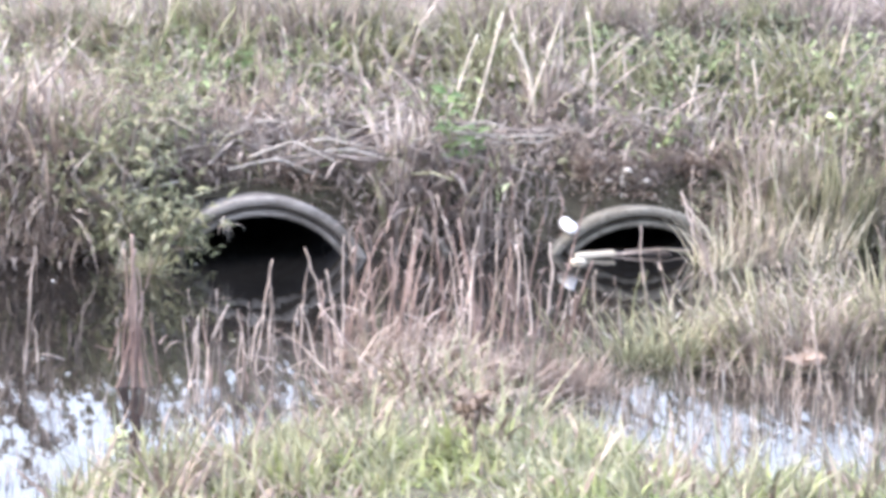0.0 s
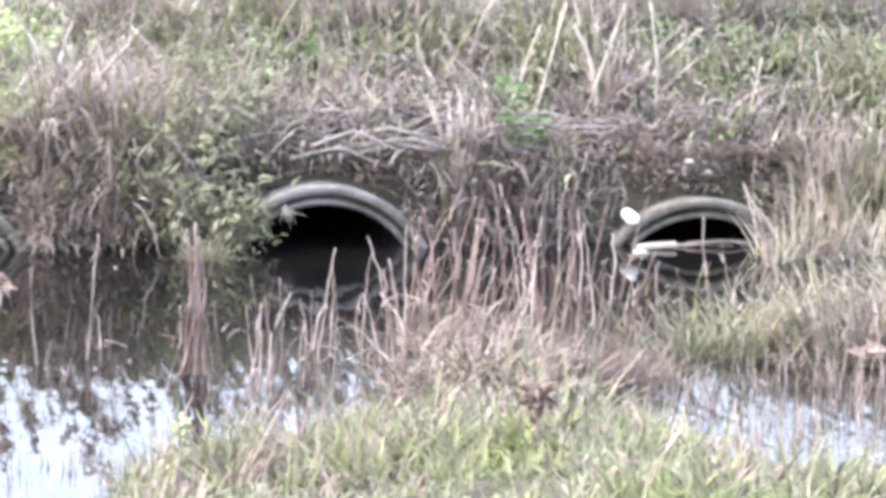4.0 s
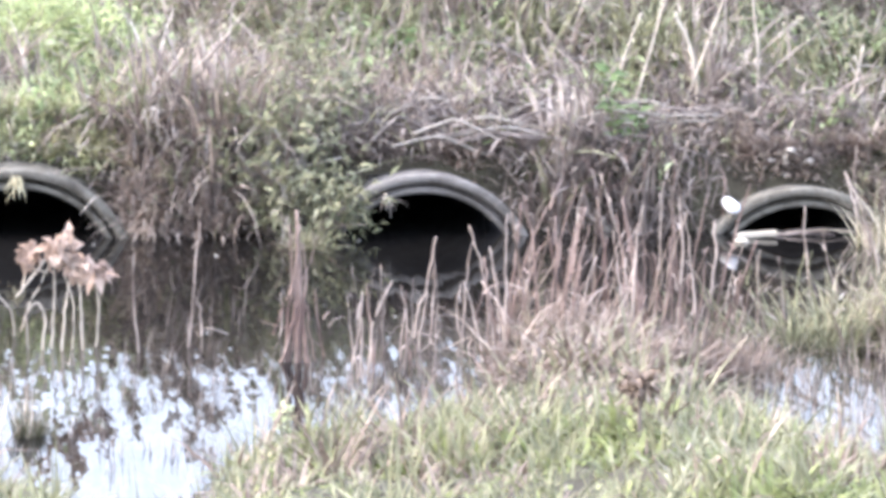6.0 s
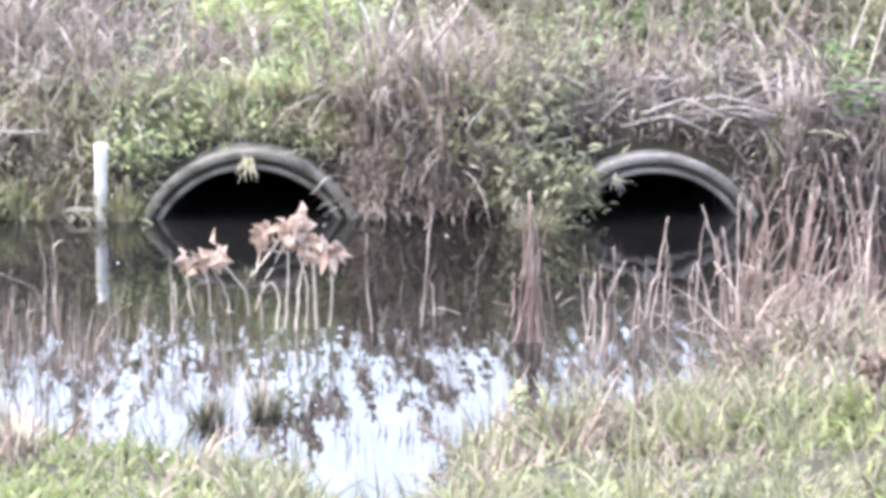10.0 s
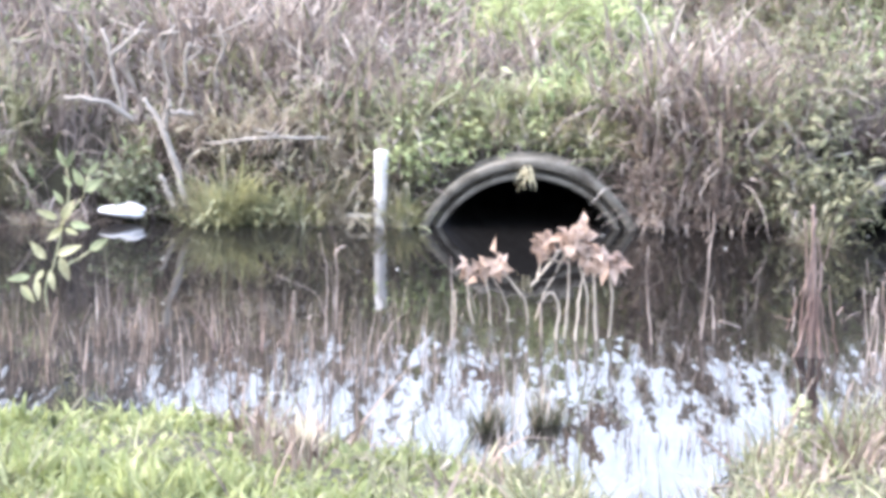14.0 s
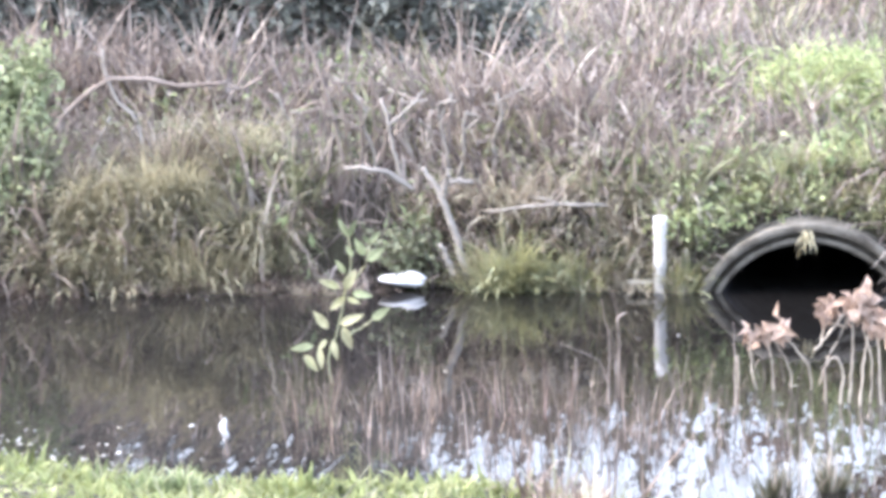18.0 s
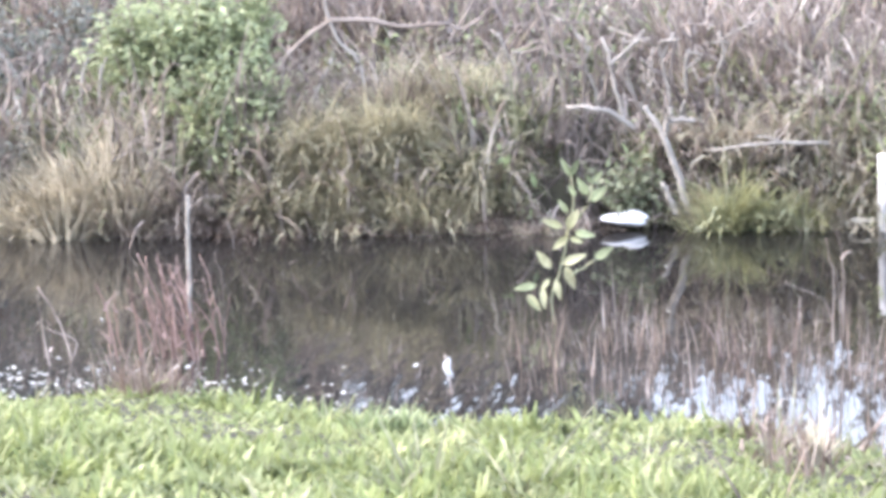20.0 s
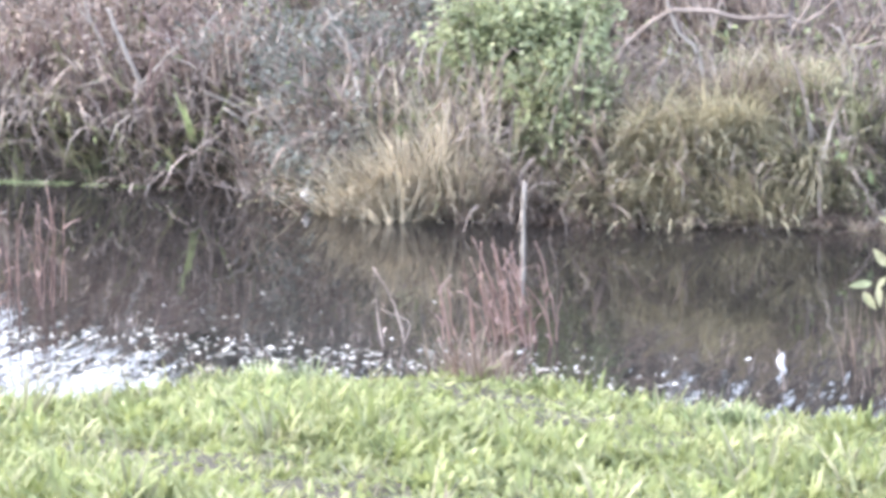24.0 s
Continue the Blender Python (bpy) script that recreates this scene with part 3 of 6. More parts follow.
def bank_stems(name, label, material, n, length, radius, weight, flat, bend0=0.5, down=0.0):
    p = away_from_mouths(scatter(n, -9.5, 6.8, 17.5, 20.5, lambda x, y: on_far_bank(x, y) * weight(x, y)))
    n = len(p)
    az = rng.uniform(0, 6.28, n)
    L = rng.uniform(*length, n) * (1 - 0.65 * over_mouth(p))
    lean, bend = np.abs(rng.normal(flat, 0.3, n)), rng.normal(bend0, 0.5, n)
    m = 7
    s = np.linspace(0, 1, m)
    tilt = lean[:, None] + bend[:, None] * s
    r, z = np.cumsum(np.sin(tilt), 1) * L[:, None] / m, np.cumsum(np.cos(tilt), 1) * L[:, None] / m
    paths = p[:, None, :] + np.stack([r * np.cos(az)[:, None], r * np.sin(az)[:, None] * 0.6, z], 2)
    paths[:, :, 2] = np.maximum(paths[:, :, 2], height(paths[:, :, 0], paths[:, :, 1]) + 0.05)
    paths += rng.normal(0, 0.008, paths.shape)
    rad = rng.uniform(*radius, n)[:, None] * (1 - 0.7 * s[None])
    clear = ~np.any(in_pipe(paths[:, :, 0], paths[:, :, 2], R_OUT - 0.03) & (paths[:, :, 1] < 17.6), axis=1)
    v, f = tubes(paths[clear], rad[clear], 4)
    return tagged(new(name, mesh_of(name, v, f, material)), label, "dead stems", kind="stuff")


bank_stems("standing_dead_stems", "thin bleached dead stems standing on the far bank", PALE, 1500, (0.18, 0.5), (0.006, 0.012), lambda x, y: np.clip(0.3 + 0.7 * tan_w(x, y), 0, 1), 0.25, 0.5)
bank_stems("standing_brown_stems", "grey-brown dead stems standing on the far bank", MAUVE, 1300, (0.25, 0.65), (0.006, 0.011), lambda x, y: np.ones_like(x) * 0.7, 0.3, 0.7)
bank_stems("fallen_dead_stems", "fallen grey stalks lying matted on the far bank", MAUVE, 1300, (0.3, 0.8), (0.006, 0.011), lambda x, y: np.ones_like(x) * 0.8, 1.15, 0.8)
bank_stems("fallen_pale_stems", "fallen bleached stalks arching over the far bank", PALE, 600, (0.3, 0.7), (0.006, 0.010), lambda x, y: np.ones_like(x) * 0.7, 1.0, 1.0)

bank_stems("tall_crest_stems", "tall dead stems standing along the crest of the far bank", MAUVE, 600, (0.4, 0.8), (0.006, 0.010), lambda x, y: smooth(19.2, 19.7, y) * 0.9, 0.12, 0.25)

# ---------------------------------------------------------------- near bank growth
def on_near(x, y):
    return ((y < near_shore(x) + 0.12) | ((y < 15.2) & (height(x, y) > 0.0))).astype(float)


DRY = [(2.1, 13.2, 0.6, 0.9, 1.0), (2.9, 13.4, 0.6, 0.9, 1.0), (2.5, 12.7, 0.4, 0.6, 1.0), (2.35, 12.2, 0.22, 0.6, 0.9), (-0.9, 12.2, 0.25, 0.5, 0.7), (0.4, 11.6, 0.5, 0.5, 0.4), (3.6, 11.9, 0.5, 0.5, 0.5), (4.4, 14.3, 1.2, 0.6, 1.0), (1.2, 11.7, 0.6, 0.6, 0.5)]
dry = lambda x, y: blob(x, y, DRY)


def near_grass(name, label, material, n, per, weight, length, width, lean, bend, spread=0.05):
    c = scatter(n, -6.5, 5.8, 9.2, 15.1, lambda x, y: on_near(x, y) * weight(x, y))
    v, f = clumps(c, per, spread, length, width, lean, bend, 1.57, 0.3, 3)
    return tagged(new(name, mesh_of(name, v, f, material)), label, "grass", kind="stuff")


near_grass("near_green_grass", "bright green grass on the near bank", LAWN, 17000, 11, lambda x, y: np.clip(1.0 - 0.75 * dry(x, y) - 0.5 * smooth(-1.0, 0.2, x), 0.15, 1) * (1 - 0.9 * smooth(1.0, 1.6, x) * smooth(11.9, 12.5, y)), (0.04, 0.105), (0.020, 0.040), 0.6, 0.9, 0.068)
near_grass("near_broad_weeds", "broad-leaved light green weeds among the near grass", LAWN, 5200, 9, lambda x, y: np.clip(0.5 - 0.4 * dry(x, y) - 0.25 * smooth(-1.0, 0.2, x), 0.05, 1), (0.035, 0.085), (0.026, 0.048), 0.75, 0.8)
near_grass("near_olive_grass", "yellowing olive grass on the near bank", OLIVE, 7000, 11, lambda x, y: np.clip((0.05 + 0.60 * smooth(-1.2, 0.2, x)) * (1 - 0.65 * dry(x, y)), 0, 1), (0.07, 0.22), (0.009, 0.020), 0.45, 0.9)
near_grass("near_dry_grass", "dry pinkish tan grass on the near bank", RUDDY, 6500, 9, lambda x, y: np.clip(0.004 + 0.21 * smooth(-1.0, 0.5, x) + 0.85 * dry(x, y), 0, 1), (0.08, 0.24), (0.011, 0.026), 0.6, 1.2)

# ---------------------------------------------------------------- shrubs, tussocks and weeds
def foliage(centre, radii, n, size, material, name="leaves", gaps=0.35, facing=(0, -0.7, 0.3), slim=(0.3, 0.55)):
    """A ragged mass of leaves in sprays about a centre."""
    sprays = max(8, n // 26)
    a = rng.normal(0, 1, (sprays, 3)); a /= np.linalg.norm(a, axis=1, keepdims=True)
    a *= rng.uniform(gaps, 1.08, (sprays, 1))
    c = np.array(centre) + a * np.array(radii)
    idx = rng.integers(0, sprays, n)
    p = c[idx] + rng.normal(0, 0.05, (n, 3)) * (1 + np.array(radii))
    d = a[idx] * 0.8 + rng.normal(0, 0.8, (n, 3)) + np.array(facing)
    L = rng.uniform(*size, n)
    v, f = leaves(p, d, L, L * rng.uniform(*slim, n))
    return mesh_of(name, v, f, material), c


def shrub(name, label, foot, centre, radii, n, size, leaf, bark, trunks=5, r0=0.014, group="", slim=(0.3, 0.55)):
    ob = thing(name, label, "shrub", group, at=foot)
    me, c = foliage(np.array(centre) - np.array(foot), radii, n, size, leaf, "foliage", slim=slim)
    tagged(part("foliage", me, ob), kind="stuff")
    for i in range(trunks):
        end = c[rng.integers(0, len(c))]
        mid = end * 0.5 + np.array([rng.normal(0, 0.09), rng.normal(0, 0.04), 0.04])
        v, f = tube([(rng.normal(0, 0.03), rng.normal(0, 0.03), -0.06), mid, end], r0, r0 * 0.3, 6, 0.006, 9)
        part("stem", mesh_of("stem", v, f, bark, True), ob)
    starts = rng.integers(0, len(c), len(c))
    m = np.linspace(0, 1, 5)[None, :, None]
    a, b = c[starts] * 0.55, c
    paths = a[:, None, :] * (1 - m) + b[:, None, :] * m + rng.normal(0, 0.02, (len(c), 5, 3))
    v, f = tubes(paths, np.full((len(c), 1), 0.006) * np.linspace(1, 0.3, 5)[None], 4)
    tagged(part("twig_work", mesh_of("twig_work", v, f, bark), ob), kind="stuff")
    return ob


def tussock(label, x, y, n, length, width, material, lean, bend, spread, az=-1.57, pull=0.5, name="grass_tussock", tufts=5):
    z = max(float(height(x, y)), -0.06)
    ob = thing(name, label, "grass tussock", at=(x, y, z))
    for k in range(tufts):
        m = n // tufts
        cx, cy, grow = rng.normal(0, spread * 0.8), rng.normal(0, spread * 0.4), rng.uniform(0.75, 1.2)
        a, r = rng.uniform(0, 6.28, m), np.abs(rng.normal(0, spread * 0.6, m))
        p = np.stack([cx + r * np.cos(a), cy + r * np.sin(a) * 0.6, np.zeros(m)], 1)
        p[:, 2] = np.clip(np.maximum(height(x + p[:, 0], y + p[:, 1]), -0.06) - z, -0.5, 0.3) - 0.02
        at = p + np.array([x, y, z])
        free = ~(in_pipe(at[:, 0], at[:, 2], R_OUT + 0.01) & (at[:, 1] > 17.1) & (at[:, 1] < 18.3))
        p, a, at = p[free], a[free], at[free]
        m, sway = len(p), rng.normal(0, 0.6)
        if m == 0:
            continue
        grow = grow * (1 - 0.55 * over_mouth(at))
        aa = np.arctan2(np.sin(a) + pull * np.sin(az), np.cos(a) + pull * np.cos(az) + sway)
        v, f = ribbons(p, aa, rng.uniform(*length, m) * grow, rng.uniform(*width, m), np.abs(rng.normal(lean, 0.22, m)), rng.normal(bend, 0.4, m), 5)
        tagged(part("tuft", mesh_of("tuft", v, f, material), ob), kind="stuff")
    return ob


DRIFT = solid("bleached_dead_branch", [(0.165, 0.147, 0.127), (0.275, 0.250, 0.216), (0.355, 0.330, 0.288)], 14, 0.85, 0.5, 90)
DARKHEAD = plant("dark_brown_seed_head", [(0.060, 0.042, 0.030), (0.120, 0.088, 0.064), (0.180, 0.138, 0.104)], 0.1)
SALLOW = plant("sallow_tussock_blade", [(0.128, 0.120, 0.072), (0.280, 0.260, 0.164), (0.430, 0.396, 0.270), (0.200, 0.188, 0.116)], 0.3)
TAWNY = plant("tawny_tussock_blade", [(0.215, 0.190, 0.134), (0.415, 0.376, 0.278), (0.545, 0.496, 0.378), (0.320, 0.286, 0.206)], 0.3)
BRIGHT = plant("bright_green_leaf", [(0.175, 0.210, 0.090), (0.315, 0.360, 0.165), (0.440, 0.475, 0.250), (0.245, 0.290, 0.128)], 0.4)
CANE = solid("brown_dead_cane", [(0.093, 0.060, 0.054), (0.178, 0.129, 0.114), (0.257, 0.200, 0.178)], 12, 0.85, 0.4, 80)
shrub("olive_shrub", "low olive-leaved shrub overhanging the water between two culverts", (1.34, 17.56, 0.22), (1.38, 17.52, 0.40), (0.34, 0.20, 0.30), 900, (0.05, 0.10), OLIVE, DRIFT, 18, slim=(0.18, 0.34))
shrub("olive_shrub", "small olive shrub crowding the culvert's rim", (1.40, 17.46, 0.08), (1.46, 17.34, 0.22), (0.16, 0.07, 0.15), 240, (0.05, 0.10), OLIVE, DRIFT, 7, 0.008, slim=(0.18, 0.34))
shrub("olive_shrub", "ragged olive shoots drooping over the culvert's rim", (1.48, 17.28, 0.02), (1.66, 17.25, 0.19), (0.15, 0.05, 0.13), 260, (0.05, 0.10), OLIVE, BARK, 4, 0.006, slim=(0.18, 0.34))
shrub("olive_shrub", "thin upright olive shrub on the bank", (1.55, 17.95, 0.42), (1.55, 17.95, 0.72), (0.30, 0.2, 0.26), 700, (0.04, 0.09), OLIVE, BARK, 5, slim=(0.18, 0.34))
shrub("green_bush", "bushy fresh green shrub on the upper bank", (-4.66, 18.3, 0.45), (-4.66, 18.15, 0.80), (0.36, 0.28, 0.42), 3800, (0.04, 0.085), BUSHLEAF, BARK, 6)
shrub("green_bush", "ragged side shoot of fresh green shrub", (-4.95, 18.25, 0.45), (-4.97, 18.15, 0.86), (0.20, 0.18, 0.24), 1100, (0.04, 0.085), BUSHLEAF, BARK, 4)
shrub("green_bush", "tall side shoot of fresh green shrub", (-4.38, 18.3, 0.45), (-4.36, 18.2, 1.02), (0.22, 0.18, 0.24), 1100, (0.04, 0.085), BUSHLEAF, BARK, 4)
shrub("green_bush", "low fresh green shrub between the tussocks", (-4.36, 17.92, 0.42), (-4.36, 17.80, 0.64), (0.28, 0.14, 0.22), 1300, (0.04, 0.085), BUSHLEAF, BARK, 4)
shrub("green_bush", "smaller fresh green shrub behind the blond tussock", (-4.40, 17.75, 0.40), (-4.40, 17.66, 0.46), (0.22, 0.14, 0.18), 1000, (0.04, 0.08), BUSHLEAF, BARK, 4)
for wx0, wy0, wz0, rx, rz, n, lab in ((0.36, 19.0, 0.80, 0.36, 0.22, 2600, "broad patch of fresh green leafy weeds on the upper bank"), (-0.02, 19.25, 0.88, 0.34, 0.20, 1500, "pale green leafy weeds high on the bank"), (0.38, 18.45, 0.62, 0.26, 0.14, 1100, "fresh green leafy weeds halfway up the bank"),
                                      (0.10, 18.0, 0.48, 0.40, 0.07, 380, "low green weeds spilling over the culvert's crown"), (-0.40, 17.85, 0.42, 0.36, 0.08, 340, "yellow-green weeds on the culvert's shoulder"), (-0.66, 17.66, 0.34, 0.16, 0.10, 320, "small pale green weeds beside the culvert's rim")):
    shrub("green_weed_mass", lab, (wx0, wy0, float(height(wx0, wy0))), (wx0, wy0 - 0.06, wz0), (rx, 0.22, rz), int(n * 1.9), (0.03, 0.08), BRIGHT, BRIGHT, 4, 0.006, slim=(0.16, 0.36))
for wx0, wy0, h in ((-6.45, 18.75, 0.62), (-6.0, 18.55, 0.60), (-5.85, 18.05, 0.42), (-5.62, 17.72, 0.30), (-5.65, 18.75, 0.70), (-5.35, 19.15, 0.85)):
    shrub("grey_willow_shrub", "grey-green willow shrub with many thin upright stems", (wx0, wy0, 0.1 if wx0 < -5.8 else 0.45), (wx0, wy0 - 0.1, h), (0.36, 0.24, 0.52), 1050, (0.035, 0.075), GREYLEAF, BARK, 22, 0.013, "grey willow shrubs by the recess", (0.2, 0.38))
for wx0, wy0, h in ((-7.9, 18.75, 0.55), (-7.35, 18.7, 0.52), (-6.8, 18.65, 0.48), (-6.45, 18.6, 0.42), (-7.6, 19.1, 0.8), (-7.0, 19.1, 0.78)):
    shrub("dead_bramble", "tangled reddish-brown dead bramble with few withered leaves", (wx0, wy0, 0.3), (wx0, wy0, h), (0.50, 0.3, 0.52), 800, (0.03, 0.07), RUDDY, CANE, 34, 0.014, "dead brambles by the recess")
FERN = plant("dull_dark_green_leaf", [(0.058, 0.068, 0.040), (0.128, 0.140, 0.082), (0.190, 0.200, 0.125)], 0.25)
for wx0, wy0, wz0, rx in ((4.75, 19.0, 0.72, 0.30), (5.25, 18.85, 0.66, 0.36), (5.75, 19.1, 0.74, 0.36), (5.05, 19.5, 0.86, 0.36), (5.6, 19.6, 0.90, 0.36), (4.35, 19.45, 0.84, 0.26)):
    shrub("low_weed_thicket", "low dull green leafy weeds on the upper bank", (wx0, wy0, float(height(wx0, wy0))), (wx0, wy0 - 0.05, wz0), (rx, 0.2, 0.16), 900, (0.04, 0.085), FERN, MAUVE, 8, 0.007, "dull weeds on the upper bank")
shrub("green_fern_weed", "low dark green leafy weed behind white litter", (-2.10, 17.60, 0.15), (-2.10, 17.55, 0.22), (0.17, 0.08, 0.10), 420, (0.03, 0.07), FERN, BARK, 4, 0.006)


def leafy_weed(label, foot, top, n, size, leaf, stem, name="leafy_weed", r=0.006, low=0.15):
    """An upright herb: one stem, each leaf a part."""
    ob = thing(name, label, "weed", at=foot)
    top = np.array(top) - np.array(foot)
    bow = np.array([rng.normal(0, 0.02), rng.normal(0, 0.02), 0])
    v, f = tube([(0, 0, -0.05), top * 0.5 + bow, top], r, r * 0.5, 6, 0.002, 9)
    part("stem", mesh_of("stem", v, f, stem, True), ob)
    for i in range(n):
        s = low + (1 - low) * (i + rng.uniform(0, 0.8)) / n
        base = top * s + bow * 4 * s * (1 - s)
        a = i * 2.4 + rng.uniform(-0.5, 0.5)
        d = np.array([math.cos(a), 0.6 * math.sin(a) - 0.3, rng.uniform(-0.2, 0.75)])
        L = rng.uniform(*size)
        v, f = leaves(base[None], d[None], np.array([L]), np.array([L * rng.uniform(0.32, 0.5)]), 0.3)
        part("leaf", mesh_of("leaf", v, f, leaf), ob)
    return ob


FRESHLEAF = plant("vivid_green_leaf", [(0.074, 0.110, 0.044), (0.124, 0.173, 0.068), (0.169, 0.216, 0.096)], 0.3)
leafy_weed("single tall bright green leafy weed on the bank", (3.22, 17.68, 0.40), (3.15, 17.66, 0.84), 26, (0.07, 0.12), FRESHLEAF, FRESHLEAF)
leafy_weed("bright green leafy weed beside the tall one", (3.28, 17.7, 0.40), (3.31, 17.68, 0.64), 16, (0.07, 0.12), FRESHLEAF, FRESHLEAF)
leafy_weed("green broad-leaved weed low on the near bank", (1.03, 12.35, 0.02), (1.01, 12.4, 0.18), 22, (0.035, 0.06), BRIGHT, BRIGHT)
for k, (wx0, wy0) in enumerate(((0.55, 19.2), (0.2, 19.35), (-0.05, 19.0), (0.35, 18.85), (1.9, 18.9), (2.15, 19.0), (2.35, 18.8), (4.35, 19.4), (4.8, 19.2), (-0.3, 18.1), (0.15, 18.05), (0.4, 18.3))):
    z0 = float(height(wx0, wy0))
    leafy_weed("fresh green leafy weed on the bank slope", (wx0, wy0, z0), (wx0 + rng.normal(0, 0.05), wy0 - 0.05, z0 + rng.uniform(0.2, 0.34)), 16, (0.06, 0.11), FRESHLEAF if k % 2 else BUSHLEAF, GREEN)

# yellow-green plant leaning in the open water
def broad_leaf(base, tip, width, fold=0.25):
    """One pointed oval leaf, folded along its rib and drooping at the tip."""
    base, tip = np.array(base), np.array(tip)
    d = tip - base
    L = np.linalg.norm(d); d = d / L
    side = np.cross(d, (0, -1.0, 0.25)); side /= np.linalg.norm(side)
    up = np.cross(side, d)
    v, f = [], []
    for i in range(7):
        u = i / 6
        w = width / 2 * math.sin(math.pi * u ** 0.8) ** 0.85 if 0 < i < 6 else 0.001
        c = base + d * L * u - up * L * 0.18 * u * u
        v += [c - side * w + up * w * fold, c, c + side * w + up * w * fold]
        if i:
            k = 3 * i
            f += [(k - 3, k - 2, k + 1, k), (k - 2, k - 1, k + 2, k + 1)]
    return np.array(v), f


PALELEAF = plant("pale_broad_leaf", [(0.165, 0.178, 0.082), (0.285, 0.286, 0.148), (0.410, 0.392, 0.235), (0.215, 0.225, 0.112)], 0.25)
LEAFY = thing("water_plant", "pale yellow-green broad-leaved plant standing in the water", "plant", at=(-2.13, 14.84, 0))
for line in ([(-0.02, 0, -0.02), (-0.05, 0, 0.10), (-0.02, 0, 0.21), (0.02, 0, 0.31), (0.04, 0, 0.43), (0.08, 0, 0.56), (0.06, 0, 0.68)], [(0.04, 0, 0.44), (0.13, 0, 0.54), (0.16, 0, 0.65)], [(0.05, 0, 0.23), (0.09, 0, 0.25), (0.16, 0, 0.30)]):
    v, f = tube(line, 0.006, 0.0035, 6, 0.002, 12)
    part("stem", mesh_of("stem", v, f, YELLOW, True), LEAFY)
for x0, z0, x1, z1 in ((0.06, 0.68, 0.02, 0.76), (0.06, 0.68, 0.10, 0.76), (0.13, 0.59, 0.09, 0.67), (0.16, 0.65, 0.20, 0.70), (0.16, 0.65, 0.13, 0.69), (0.14, 0.57, 0.22, 0.63),
                         (0.08, 0.59, 0.05, 0.64), (0.04, 0.51, -0.00, 0.57), (0.04, 0.44, 0.09, 0.53), (0.02, 0.45, -0.07, 0.49), (0.04, 0.40, -0.03, 0.35), (0.05, 0.40, 0.11, 0.38),
                         (0.07, 0.42, 0.16, 0.41), (-0.04, 0.26, -0.10, 0.34), (0.01, 0.28, 0.12, 0.33), (0.16, 0.30, 0.24, 0.36), (0.02, 0.26, 0.06, 0.16), (-0.02, 0.21, -0.00, 0.12),
                         (-0.05, 0.21, -0.09, 0.16), (-0.11, 0.18, -0.21, 0.17), (-0.15, 0.14, -0.09, 0.07), (-0.08, 0.17, -0.07, 0.08)):
    span, y0 = math.hypot(x1 - x0, z1 - z0), rng.normal(0, 0.015)
    v, f = broad_leaf((x0, y0, z0), (x1, y0 - 0.3 * span, z1), max(0.026, span * rng.uniform(0.34, 0.48)), rng.uniform(0.1, 0.6))
    part("leaf", mesh_of("leaf", v, f, BUSHLEAF if z0 > 0.47 or abs(x1) > 0.14 else PALELEAF), LEAFY)


def wilted(label, x, y, lobes, stalks, r=0.0065):
    """Dead water plant: bent stalks under crumpled, hanging leaves. lobes: (dx, z, size); stalks: lines of (dx, z)."""
    ob = thing("wilted_plant", label, "plant", "wilted plants in the water", at=(x, y, 0))
    for dx, z, size in lobes:
        n = max(7, int(560 * size))
        p = np.array([dx, rng.normal(0, 0.02), z]) + rng.normal(0, 1, (n, 3)) * np.array([size * 0.8, 0.02, size * 0.7])
        d = rng.normal(0, 0.7, (n, 3)) + np.array([0, -0.3, -0.45])
        L = rng.uniform(0.045, 0.09, n)
        v, f = leaves(p, d, L, L * rng.uniform(0.4, 0.7, n), 0.5, 0.3)
        tagged(part("withered_head", mesh_of("withered_head", v, f, PINKLEAF), ob, "curled pinkish tan withered leaves"), kind="stuff")
    for line in stalks:
        dy = rng.normal(0, 0.03)
        v, f = tube([(q[0], dy, q[1]) for q in line], r * rng.uniform(0.7, 1.2), r * 0.6, 6, 0.0022, 14)
        part("bent_stalk", mesh_of("bent_stalk", v, f, REEDPALE, True), ob)
    return ob


REEDPALE = plant("pale_withered_stalk", [(0.25, 0.21, 0.165), (0.39, 0.34, 0.275), (0.47, 0.42, 0.345), (0.30, 0.245, 0.19)], 0.1)
wilted("small wilted tan water plant with drooping stalks", -0.15, 14.77, [(-0.125, 0.27, 0.016), (-0.07, 0.265, 0.022), (0.0, 0.285, 0.024), (0.03, 0.265, 0.016)],
       [[(-0.02, -0.1), (-0.02, 0.12), (-0.06, 0.26)], [(-0.07, -0.1), (-0.115, 0.10), (-0.125, 0.26)], [(0.145, -0.1), (0.145, 0.10), (0.08, 0.19), (0.01, 0.27)], [(0.065, -0.1), (0.06, 0.06), (0.03, 0.14), (-0.04, 0.25)], [(-0.18, -0.1), (-0.175, 0.15)]])
